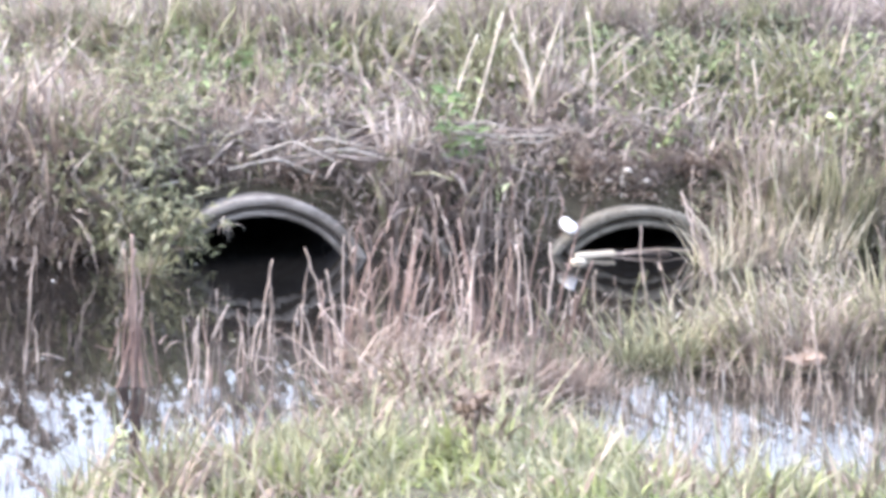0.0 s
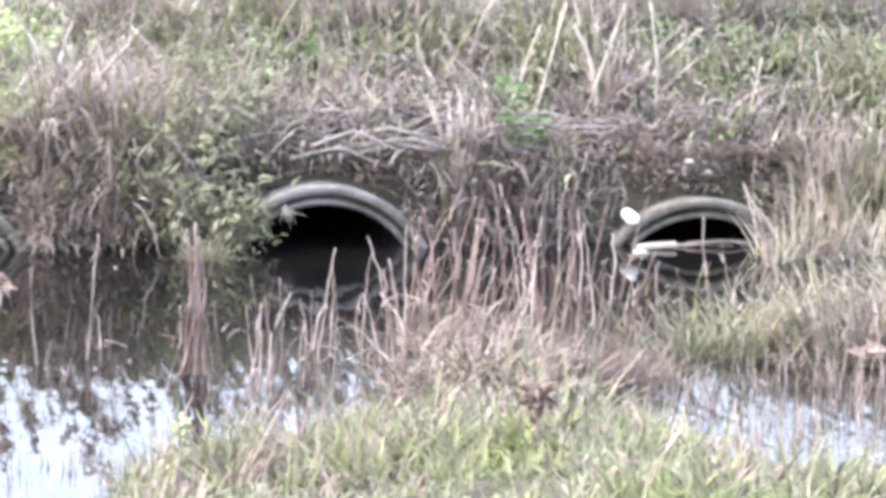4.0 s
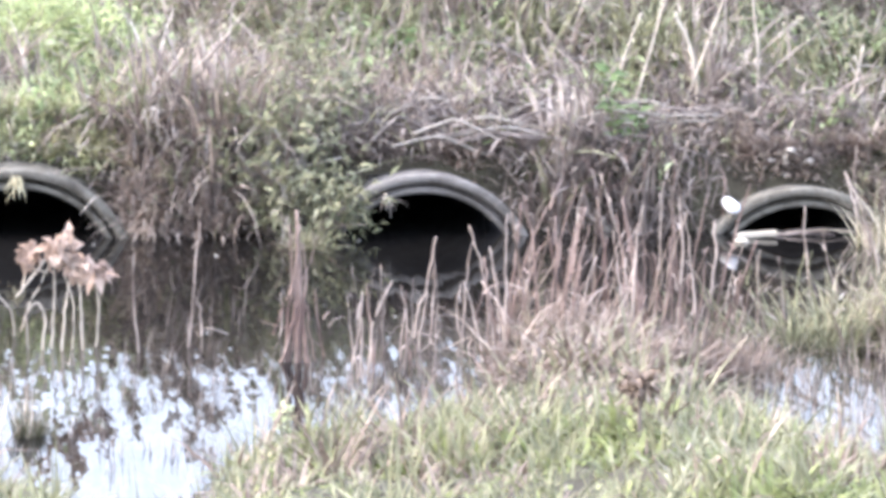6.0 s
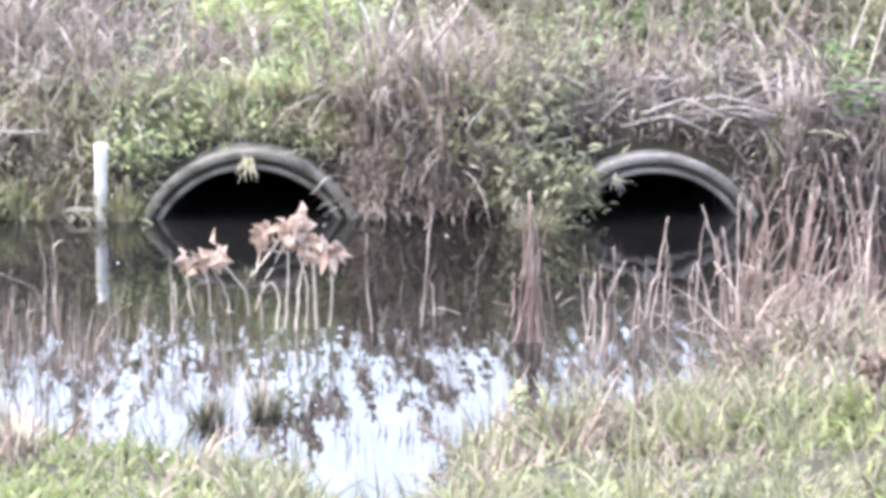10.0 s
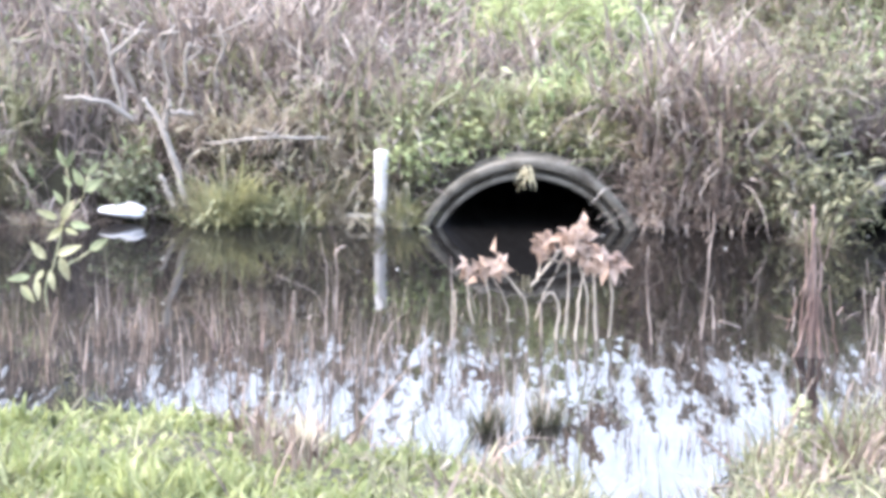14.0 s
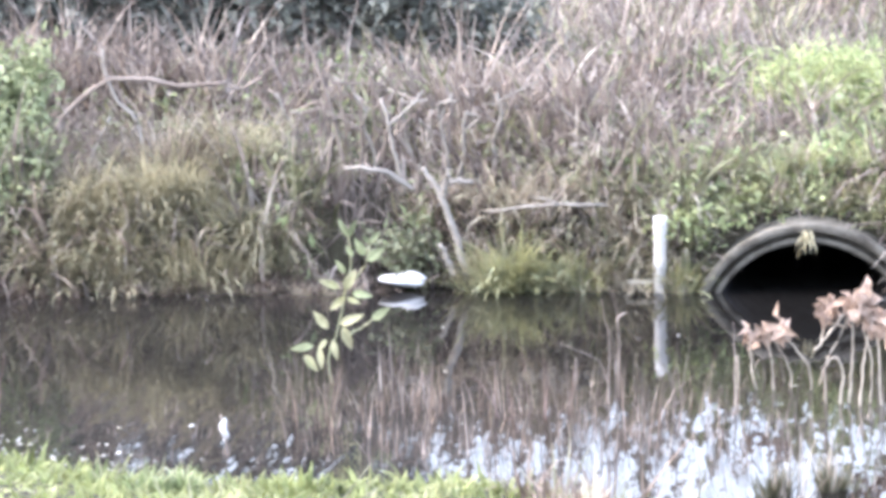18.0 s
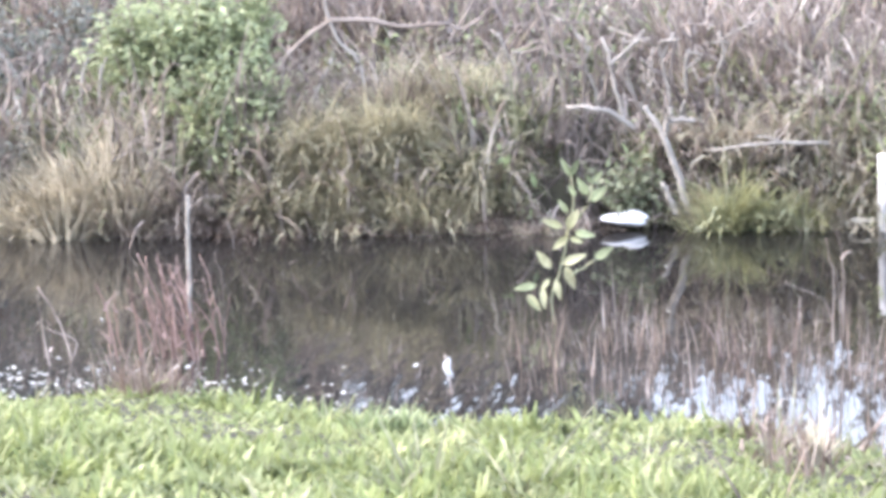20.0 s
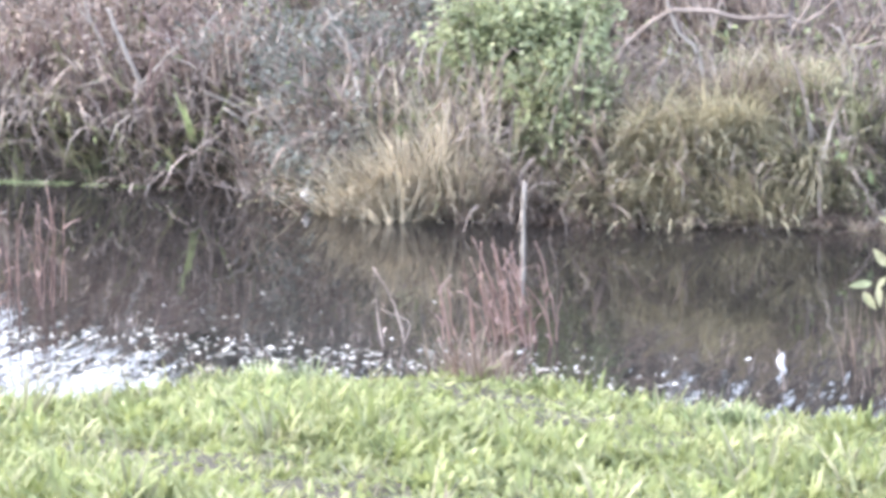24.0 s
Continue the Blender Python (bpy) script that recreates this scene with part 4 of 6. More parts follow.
wilted("large wilted pinkish tan water plant before the culvert mouth", 0.20, 14.45,
       [(-0.15, 0.425, 0.022), (-0.09, 0.435, 0.024), (-0.03, 0.45, 0.028), (0.03, 0.45, 0.026), (0.00, 0.41, 0.028), (0.08, 0.40, 0.034), (0.13, 0.37, 0.034), (0.16, 0.335, 0.026), (-0.02, 0.48, 0.012)],
       [[(-0.13, -0.1), (-0.15, 0.18), (-0.10, 0.25), (-0.04, 0.40)], [(-0.09, -0.1), (-0.06, 0.15), (-0.10, 0.22), (-0.15, 0.15), (-0.17, 0.08)], [(-0.06, 0.40), (-0.13, 0.31), (-0.19, 0.23)], [(0.10, -0.1), (0.09, 0.15), (0.085, 0.27), (0.05, 0.40)],
        [(0.0, -0.1), (0.02, 0.2), (0.06, 0.38)], [(-0.04, -0.1), (-0.03, 0.15), (-0.02, 0.3), (-0.025, 0.46)], [(0.15, -0.1), (0.17, 0.2), (0.14, 0.34)], [(0.05, -0.1), (0.06, 0.2), (0.02, 0.33)], [(-0.05, 0.33), (-0.14, 0.36), (-0.16, 0.27)]])

# ---------------------------------------------------------------- reeds
def reed(label, x, y, dx, h, r, material, name="dead_reed", group="dead reeds in the ditch", blades=1):
    """One dead stalk with a torn leaf or two."""
    z0 = max(float(height(x, y)), -0.25)
    ob = thing(name, label, "reed", group, at=(x, y, z0))
    bow, span = rng.normal(0, 0.018), h - z0
    v, f = tube([(0, 0, -0.04), (dx * 0.35 + bow, 0, span * 0.45), (dx * 0.7 + bow, rng.normal(0, 0.02), span * 0.75), (dx + rng.normal(0, 0.02), rng.normal(0, 0.03), span)], r * 0.95, r * 0.35, 6, 0.003, 12)
    part("stalk", mesh_of("stalk", v, f, material, True), ob)
    if rng.uniform() < 0.3 and span > 0.25:
        v, f = tube([(dx * 0.35 + bow, 0, span * 0.45), (dx * 0.5 + bow + rng.normal(0, 0.05), 0, span * 0.6), (dx * 0.6 + rng.normal(0, 0.1), -0.02, span * rng.uniform(0.65, 0.85))], r * 0.6, r * 0.25, 5, 0.004, 8)
        part("side_shoot", mesh_of("side_shoot", v, f, material, True), ob)
    for _ in range(blades):
        s = rng.uniform(0.3, 0.9)
        p = np.array([[dx * s, 0, (h - z0) * s]])
        v, f = ribbons(p, np.array([rng.uniform(0, 6.28)]), np.array([rng.uniform(0.06, 0.16)]), np.array([rng.uniform(0.008, 0.014)]), np.array([rng.uniform(0.3, 1.2)]), np.array([rng.uniform(0.5, 2.0)]), 5)
        part("leaf_blade", mesh_of("leaf_blade", v, f, material), ob)
    return ob


for x, y, n, hi, mat in ((-5.34, 17.48, 700, 0.50, TAWNY), (-5.20, 17.50, 900, 0.60, TAWNY), (-5.04, 17.47, 1000, 0.62, TAWNY), (-4.88, 17.50, 900, 0.62, TAWNY), (-4.72, 17.47, 600, 0.46, STRAW), (-5.12, 17.40, 500, 0.40, TAWNY)):
    tussock("blond dead grass tussock fanning out at the water's edge", x, y, n, (0.16, hi), (0.009, 0.022), mat, 0.42, 0.75, 0.15, -1.57, 0.3, tufts=8)
tussock("low brown dead grass tussock drooping into the water", -4.50, 17.48, 900, (0.16, 0.32), (0.009, 0.018), STRAW, 0.6, 1.6, 0.13)
tussock("large olive grass tussock hanging over the water", -3.85, 17.62, 900, (0.22, 0.50), (0.009, 0.018), SALLOW, 0.4, 1.4, 0.14)
tussock("large olive grass tussock with arching blades", -3.4, 17.70, 1000, (0.25, 0.55), (0.009, 0.018), SALLOW, 0.35, 1.3, 0.15)
tussock("olive grass tussock with drooping brown tips", -2.95, 17.60, 700, (0.2, 0.42), (0.009, 0.017), SALLOW, 0.5, 1.5, 0.12)
tussock("yellowed grass tussock among olive ones", -4.1, 17.9, 600, (0.25, 0.5), (0.008, 0.016), STRAW, 0.35, 1.1, 0.14)
tussock("yellowed grass tussock with arching blades", -3.6, 18.05, 700, (0.3, 0.52), (0.009, 0.018), STRAW, 0.3, 1.0, 0.16)
tussock("olive yellow grass tussock with arching blades", -3.15, 18.1, 600, (0.3, 0.55), (0.008, 0.016), SALLOW, 0.3, 1.1, 0.16)
tussock("small yellow-green grass tussock at the water's edge", -1.60, 17.48, 620, (0.24, 0.44), (0.010, 0.022), YELLOW, 0.35, 1.1, 0.10)
tussock("small yellow-green grass tussock beside the white post", -1.36, 17.48, 420, (0.18, 0.36), (0.010, 0.022), YELLOW, 0.4, 1.1, 0.09)
tussock("tan and brown bent grass at the water's edge", -1.08, 17.50, 420, (0.16, 0.34), (0.009, 0.018), TAWNY, 0.5, 1.3, 0.12)
for x, mat, label in ((-4.15, RUDDY, "brown"), (-3.75, STRAW, "tan"), (-3.35, RUDDY, "brown"), (-3.05, STRAW, "tan"), (-2.75, RUDDY, "brown"), (-2.45, STRAW, "tan")):
    tussock(label + " dead grass drooping from the bank foot into the water", x, 17.46, 520, (0.14, 0.30), (0.008, 0.015), mat, 0.6, 1.2, 0.16)
for x in (-4.05, -3.72, -3.38, -3.08):
    tussock("yellow-olive grass tussock hanging to the water", x, 17.50, 560, (0.20, 0.42), (0.010, 0.020), SALLOW, 0.4, 1.2, 0.13)
for x, y in ((-4.0, 17.42), (-3.55, 17.40), (-3.2, 17.42), (-2.9, 17.40), (-2.65, 17.42)):
    tussock("pale dead grass hanging at the foot of the bank", x, y, 190, (0.10, 0.24), (0.009, 0.017), TAWNY, 0.5, 1.2, 0.12)
for k in range(13):
    x = rng.uniform(-4.6, -2.3)
    z = float(height(x, 17.62)) + rng.uniform(0.0, 0.1)
    dx, drop = rng.normal(0, 0.13), rng.uniform(0.1, 0.24)
    branch_pts = [(0, 0, 0), (dx * 0.4, -0.07, 0.06), (dx * 0.8, -0.14, 0.02), (dx * 1.1, -0.19, -drop * 0.5), (dx * 1.2, -0.22, -drop)]
    ob = thing("hanging_stalk", "pale bent dead stalk hanging from the bank to the water", "stalk", "bent stalks at the bank foot", at=(x, 17.62, z))
    v, f = tube(branch_pts, rng.uniform(0.006, 0.010), 0.005, 6, 0.004, 12)
    part("stalk", mesh_of("stalk", v, f, (PALE, STRAW, PALE)[k % 3], True), ob)
tussock("tan bent grass tussock with matted top", -1.0, 18.15, 700, (0.2, 0.45), (0.008, 0.015), STRAW, 0.6, 1.3, 0.16)
tussock("tan bent grass tussock on the bank slope", -1.5, 18.4, 700, (0.2, 0.5), (0.008, 0.015), STRAW, 0.5, 1.3, 0.18)
tussock("tan dead grass hanging over the deepest culvert's rim", 4.62, 17.44, 260, (0.2, 0.42), (0.009, 0.018), STRAW, 0.5, 1.2, 0.10, -1.9, 0.8)
tussock("pale dead grass drooping over the culvert's shoulder", 1.60, 17.46, 420, (0.14, 0.32), (0.007, 0.014), STRAW, 0.7, 1.3, 0.09, -1.2, 0.9)
tussock("green weed tuft at the culvert's side", -0.66, 17.48, 420, (0.14, 0.32), (0.010, 0.02), YELLOW, 0.45, 1.0, 0.10)
tussock("tan dead grass drooping beside the culvert", 0.72, 17.50, 420, (0.18, 0.36), (0.009, 0.017), STRAW, 0.6, 1.5, 0.10)
tussock("brown dead grass drooping between the culverts", 1.0, 17.52, 420, (0.18, 0.4), (0.007, 0.014), RUDDY, 0.6, 1.4, 0.12)
for label, x, y, mat in (("brown dead grass drooping over the culvert's crown", 2.05, 17.80, MAUVE), ("tan dead grass drooping over the culvert's crown", 2.40, 17.82, STRAW), ("tan dead grass matted above the deepest culvert", 4.05, 17.72, STRAW), ("brown dead grass matted above the deepest culvert", 4.4, 17.75, MAUVE),
                          ("brown dead grass lying over the deepest culvert's rim", 3.85, 17.58, MAUVE), ("brown dead grass trailing over the deepest culvert", 4.15, 17.55, RUDDY), ("grey dead grass trailing over the deepest culvert", 4.4, 17.55, MAUVE), ("tan dead grass trailing beside the deepest culvert", 4.66, 17.55, STRAW), ("tan grass crowding the culvert's side", 0.66, 17.58, STRAW), ("tan grass crowding the culvert's shoulder", -0.62, 17.60, TAWNY), ("tan grass crowding the bank by the post", -0.95, 17.62, TAWNY), ("matted pale grass behind the yellow-green tussock", -1.3, 17.78, TAWNY), ("matted pale grass on the bank beside the post", -0.8, 17.80, TAWNY), ("tan grass crowding the bank above the white bag", -1.75, 17.75, STRAW)):
    tussock(label, x, y, 380, (0.14, 0.34), (0.010, 0.02), mat, 0.7, 1.3, 0.16)
for x, y, mat, label in ((-1.65, 17.72, TAWNY, "pale"), (-1.3, 17.66, STRAW, "tan"), (-1.0, 17.70, TAWNY, "pale"), (-0.55, 17.80, YELLOW, "yellow-green"), (-0.25, 17.86, YELLOW, "yellow-green"), (0.35, 17.86, YELLOW, "yellow-green"), (0.62, 17.74, TAWNY, "pale"), (0.95, 17.68, STRAW, "tan")):
    tussock(label + " bent grass arching over the bank foot", x, y, 200, (0.18, 0.38), (0.010, 0.022), mat, 0.6, 1.2, 0.15)
PALEGRASS = plant("pale_green_bent_grass", [(0.270, 0.290, 0.160), (0.430, 0.450, 0.265), (0.560, 0.570, 0.370), (0.340, 0.360, 0.200)], 0.35)
PINKTAN = plant("pinkish_tan_dead_grass", [(0.190, 0.148, 0.124), (0.365, 0.298, 0.255), (0.510, 0.430, 0.372), (0.270, 0.214, 0.182)], 0.25)
for k in range(12):
    tussock("pale yellow-green grass bent over the culvert's crown", -0.62 + 0.105 * k, 17.82 + 0.12 * (k % 3), 300, (0.20, 0.40), (0.010, 0.022), (PALEGRASS, TAWNY, PALEGRASS, YELLOW)[k % 4], 0.55, 1.1, 0.10, -1.57, 0.3)
for k in range(11):
    tussock("tan brushy dead grass on the bank between the culverts", 0.55 + 0.09 * k, 17.60 + 0.20 * (k % 3), 420, (0.14, 0.32), (0.008, 0.015), (PINKTAN, PINKTAN, STRAW)[k % 3], 0.5, 1.0, 0.12, -1.57, 0.2)
for k in range(14):
    tussock("pale pinkish tan grass on the upper bank", 0.75 + 0.085 * k, 18.35 + 0.30 * (k % 4), 230, (0.16, 0.38), (0.009, 0.018), (PINKTAN, STRAW, PINKTAN, TAWNY)[k % 4], 0.4, 0.9, 0.14, -1.57, 0.2)
for k in range(40):
    x, y = rng.uniform(0.6, 2.1), rng.uniform(18.5, 19.5)
    reed("pale broken dead reed standing on the upper bank", x, y, rng.normal(0, 0.08), float(height(x, y)) + rng.uniform(0.18, 0.42), rng.uniform(0.009, 0.016), PALE, group="pale reeds on the upper bank", blades=2)

STALKS_EAST = [
    (0.73, 14.46, 0.05, 0.56), (0.82, 14.71, -0.01, 0.15), (1.38, 13.91, 0.08, 0.34), (1.41, 13.73, 0.03, 0.36), (1.49, 13.78, 0.05, 0.40), (1.63, 13.88, -0.01, 0.26),
    (1.73, 14.61, 0.15, 0.46), (1.80, 14.48, 0.05, 0.35), (1.84, 13.86, -0.16, 0.20), (2.04, 14.58, -0.09, 0.26), (2.02, 14.08, -0.09, 0.35), (2.04, 13.95, -0.10, 0.61),
    (2.22, 14.96, 0.01, 0.50), (1.14, 14.67, 0.06, 0.20), (2.29, 14.96, 0.04, 0.37), (3.82, 15.53, -0.08, 0.44), (4.31, 16.11, -0.22, 0.50), (3.89, 15.52, -0.15, 0.22)]
STALKS_WEST = [
    (-0.91, 14.43, 0.02, 0.47), (-0.71, 14.30, -0.01, 0.20), (-0.56, 14.17, 0.0, 0.20), (-0.35, 14.40, 0.01, 0.37), (0.55, 14.35, -0.06, 0.44), (0.77, 14.72, 0.02, 0.23),
    (0.88, 14.71, 0.0, 0.13), (-0.87, 14.58, 0.02, 0.48), (-1.80, 14.32, -0.01, 0.25), (-1.05, 14.84, 0.0, 0.12), (-1.77, 13.17, -0.02, 0.28), (-3.66, 14.60, -0.01, 0.39), (-4.18, 13.98, -0.13, 0.33), (-4.20, 13.90, -0.10, 0.33)]
for x, y, dx, h in STALKS_EAST:
    reed("bleached dead reed stalk standing in the water", x, y, dx, h, rng.uniform(0.006, 0.010), PALE)
for x, y, dx, h in STALKS_WEST:
    reed("thin dead reed stalk standing in the open water", x, y, dx, h, rng.uniform(0.004, 0.007), PALE if h > 0.3 else MAUVE)
reed("pale bleached grass stem standing in the near lawn", -0.574, 11.4, 0.0, 0.18, 0.009, TAWNY, group="", blades=0)
for x, y, dx, h in ((-3.84, 14.04, -0.08, 0.38), (-3.80, 14.18, -0.08, 0.43), (-3.74, 14.19, -0.08, 0.46), (-3.72, 14.32, -0.07, 0.33), (-3.9, 14.1, -0.03, 0.3), (-3.68, 14.1, 0.02, 0.35), (-3.98, 14.2, -0.05, 0.28), (-4.05, 14.1, -0.02, 0.22), (-3.78, 14.25, -0.12, 0.44), (-3.7, 14.02, -0.05, 0.40), (-3.83, 14.3, 0.02, 0.38), (-3.95, 14.0, -0.1, 0.34), (-3.66, 14.25, -0.1, 0.42), (-3.6, 14.0, 0.0, 0.25)) + tuple((-3.78 + 0.018 * q, 14.05 + 0.03 * (q % 5), -0.16 + 0.03 * (q % 4), 0.24 + 0.02 * ((q * 7) % 11)) for q in range(16)):
    reed("thin reddish dead stalk in a clump by the near bank", x, y, dx, h, rng.uniform(0.005, 0.008), REDSTALK, group="reddish stalks by the near bank", blades=2)
for i in range(30):
    reed("thin reddish dead stalk in the far clump", -6.25 + rng.normal(0, 0.14), 14.45 + rng.normal(0, 0.15), rng.normal(0, 0.06), rng.uniform(0.35, 0.62), rng.uniform(0.004, 0.006), REDSTALK, group="reddish stalks near the recess", blades=2)

# reddish stalk that splits towards the water
RED = thing("reddish_dead_stalk", "thick reddish-brown dead stalk splitting at its foot in the water", "stalk", at=(1.2, 14.1, 0))
for pts, r0, r1 in (([(0.0, 0, -0.1), (0.015, 0, 0.30), (0.0, 0, 0.66)], 0.015, 0.006), ([(0.03, 0.01, -0.1), (-0.01, 0, 0.28), (0.012, 0, 0.60)], 0.012, 0.009), ([(-0.10, 0.0, -0.1), (-0.03, 0, 0.10), (0.0, 0, 0.26)], 0.008, 0.009),
                    ([(0.09, 0.0, -0.1), (0.035, 0, 0.08), (0.0, 0, 0.24)], 0.008, 0.009), ([(-0.05, 0.02, -0.12), (-0.01, 0.01, 0.1), (0.0, 0, 0.22)], 0.008, 0.009), ([(-0.10, 0.0, 0.12), (-0.05, 0, 0.27), (-0.01, 0, 0.36)], 0.006, 0.005), ([(0.0, 0, 0.3), (0.05, 0, 0.42), (0.09, 0, 0.55)], 0.005, 0.003),
                    ([(-0.03, 0.02, -0.1), (-0.045, 0, 0.15), (-0.015, 0, 0.38), (-0.035, 0, 0.60)], 0.009, 0.004), ([(0.05, -0.02, -0.1), (0.03, 0, 0.2), (0.045, 0, 0.38), (0.02, 0, 0.52)], 0.008, 0.004), ([(0.10, 0.0, -0.1), (0.06, 0, 0.12), (0.03, 0, 0.30)], 0.005, 0.004)):
    v, f = tube(pts, r0, r1, 7, 0.003, 14)
    part("stalk", mesh_of("stalk", v, f, RUST, True), RED)

for i in range(18):
    reed("thin dead reed standing before the middle culvert", rng.uniform(1.35, 2.12), rng.uniform(13.7, 14.5), rng.normal(0.03, 0.07), rng.uniform(0.22, 0.50), rng.uniform(0.005, 0.009), (PALE, RUST, MAUVE)[i % 3], group="reeds before the middle culvert", blades=1)
for i in range(9):
    reed("tall tan stalk leaning before the deepest culvert", rng.uniform(4.35, 4.95), rng.uniform(16.7, 17.2), rng.normal(-0.08, 0.08), rng.uniform(0.25, 0.60), rng.uniform(0.006, 0.010), (PALE, STRAW, OLIVE)[i % 3], group="stalks before the deepest culvert", blades=2)
tussock("brown and olive grass drooping before the culvert's side", 1.55, 17.04, 260, (0.14, 0.30), (0.008, 0.016), OLIVE, 0.4, 1.2, 0.06, -1.2, 0.4)
tussock("brown dead grass drooping before the culvert's side", 1.46, 17.06, 160, (0.14, 0.26), (0.008, 0.015), STRAW, 0.5, 1.3, 0.05, -1.2, 0.4)
tussock("small pale green tuft at the culvert's foot", -0.56, 17.06, 110, (0.08, 0.16), (0.008, 0.015), YELLOW, 0.5, 1.0, 0.03)
for k, x in enumerate((1.75, 1.95, 2.15, 2.35, 2.55, 3.75, 3.95, 4.15, 4.35, 4.55)):
    tussock("short dead grass trailing over the culvert's crown", x, 17.72 + 0.05 * (k % 3), 420, (0.26, 0.46), (0.009, 0.018), (RUDDY, MAUVE, STRAW)[k % 3], 0.8, 1.0, 0.11, -1.57, 0.6)
for k in range(8):
    tussock("short pale green grass lying over the culvert's crown", -0.42 + 0.12 * k, 17.72 + 0.05 * (k % 2), 300, (0.24, 0.42), (0.011, 0.022), (PALEGRASS, YELLOW, TAWNY)[k % 3], 0.8, 1.0, 0.09, -1.57, 0.6)
for k, x in enumerate((4.50, 4.62, 4.80, 5.0)):
    tussock("mixed tan and olive grass standing before the deepest culvert", x, 16.85 + 0.12 * (k % 2), 80, (0.24, 0.58), (0.008, 0.015), (TAWNY, OLIVE, STRAW)[k % 3], 0.14, 0.5, 0.13, -1.57, 0.1)
tussock("tan dead grass standing before the deepest culvert", 4.66, 17.05, 220, (0.2, 0.40), (0.009, 0.018), STRAW, 0.35, 0.8, 0.09, -2.4, 0.6)

# the dense stand on the near spit, then the paler stand beside the deepest culvert
for i in range(88):
    x, y = rng.uniform(2.12, 3.05), rng.uniform(13.9, 14.7)
    reed("reddish tan dead reed in the dense near stand", x, y, rng.normal(0.02, 0.12), rng.uniform(0.15, 0.74), rng.uniform(0.006, 0.011), (RUST, PALE, RUST, RUDDY)[i % 4], group="dense reed stand on the near spit", blades=2)
for i in range(70):
    x, y = rng.uniform(3.1, 5.3), rng.uniform(13.95, 14.8)
    reed("pale olive and tan dead reed by the deepest culvert", x, y, rng.normal(-0.04, 0.12), rng.uniform(0.2, 0.45) + 0.22 * smooth(3.6, 4.6, x), rng.uniform(0.004, 0.008), (OLIVE, PALE, STRAW)[i % 3], group="pale reed stand by the deepest culvert", blades=3)
for k in range(7):
    x = 3.55 + 0.27 * k
    tussock("pale olive reed grass tussock on a low islet", x, 14.4 + 0.2 * math.sin(k * 2.1), 300, (0.14, 0.40 + 0.05 * k), (0.008, 0.017), (OLIVE, SALLOW, STRAW)[k % 3], 0.35, 1.0, 0.24, -1.57, 0.1)
for k in range(4):
    tussock("tangled pinkish tan dead grass on the near spit", 2.3 + 0.22 * k, 13.75 + 0.1 * math.sin(k * 3.0), 420, (0.16, 0.34), (0.006, 0.013), RUDDY, 0.4, 1.0, 0.12, 0, 0.1)
DARKOLIVE = plant("dark_olive_blade", [(0.045, 0.045, 0.027), (0.100, 0.098, 0.058), (0.180, 0.172, 0.105)], 0.2)
for x, y, hi in ((-0.14, 12.62, 0.13), (0.05, 12.74, 0.11)):
    tussock("dark olive grass tuft standing in the water", x, y, 150, (0.11, hi + 0.11), (0.008, 0.015), DARKOLIVE, 0.10, 0.3, 0.036, 0, 0.0, tufts=3)
    tussock("pale blades rising out of the dark tuft", x, y, 22, (0.18, hi + 0.22), (0.009, 0.014), REEDPALE, 0.10, 0.2, 0.03, 0, 0.0, tufts=2)
tussock("pale dry grass tuft on the near shore", -0.81, 11.55, 36, (0.12, 0.26), (0.009, 0.016), TAWNY, 0.10, 0.4, 0.035, 0, 0.0, tufts=4)
for x, y, n in ((-0.92, 12.05, 26), (-0.84, 11.80, 30), (-0.92, 11.50, 28), (-0.80, 11.25, 24), (-0.75, 11.6, 24)):
    tussock("pinkish tan dry grass standing at the near shore", x, y, n, (0.08, 0.21), (0.009, 0.016), RUDDY, 0.07, 0.3, 0.06, 0, 0.0, tufts=4)
tussock("tan grass tuft on the near shore below reddish stalks", -3.55, 13.0, 200, (0.14, 0.32), (0.007, 0.014), RUDDY, 0.25, 0.8, 0.14, 0, 0.0)

for x, y, lab in ((-4.34, 12.45, "fresh"), (-4.22, 12.55, "fresh"), (-2.45, 12.15, "low"), (-2.36, 12.2, "low"), (-2.75, 12.6, "broad")):
    tussock(lab + " deep green grass tuft in the near lawn", x, y, 160, (0.06, 0.15), (0.012, 0.022), GREEN, 0.35, 0.6, 0.05, 1.57, 0.1)

# dark seed head on the near bank
HEAD = thing("dead_seed_head", "dark brown dead seed head on a short stalk", "plant", at=(2.13, 11.02, 0.31))
v, f = tube([(0.0, 0, -0.1), (0.006, 0, 0.08), (0, 0, 0.20)], 0.009, 0.008, 6)
part("stalk", mesh_of("stalk", v, f, BARK, True), HEAD)
n = 150
p = np.array([0, 0, 0.23]) + rng.normal(0, 1, (n, 3)) * np.array([0.026, 0.022, 0.024])
v, f = leaves(p, rng.normal(0, 1, (n, 3)), rng.uniform(0.03, 0.06, n), rng.uniform(0.012, 0.03, n))
tagged(part("head", mesh_of("head", v, f, DARKHEAD), HEAD), kind="stuff")
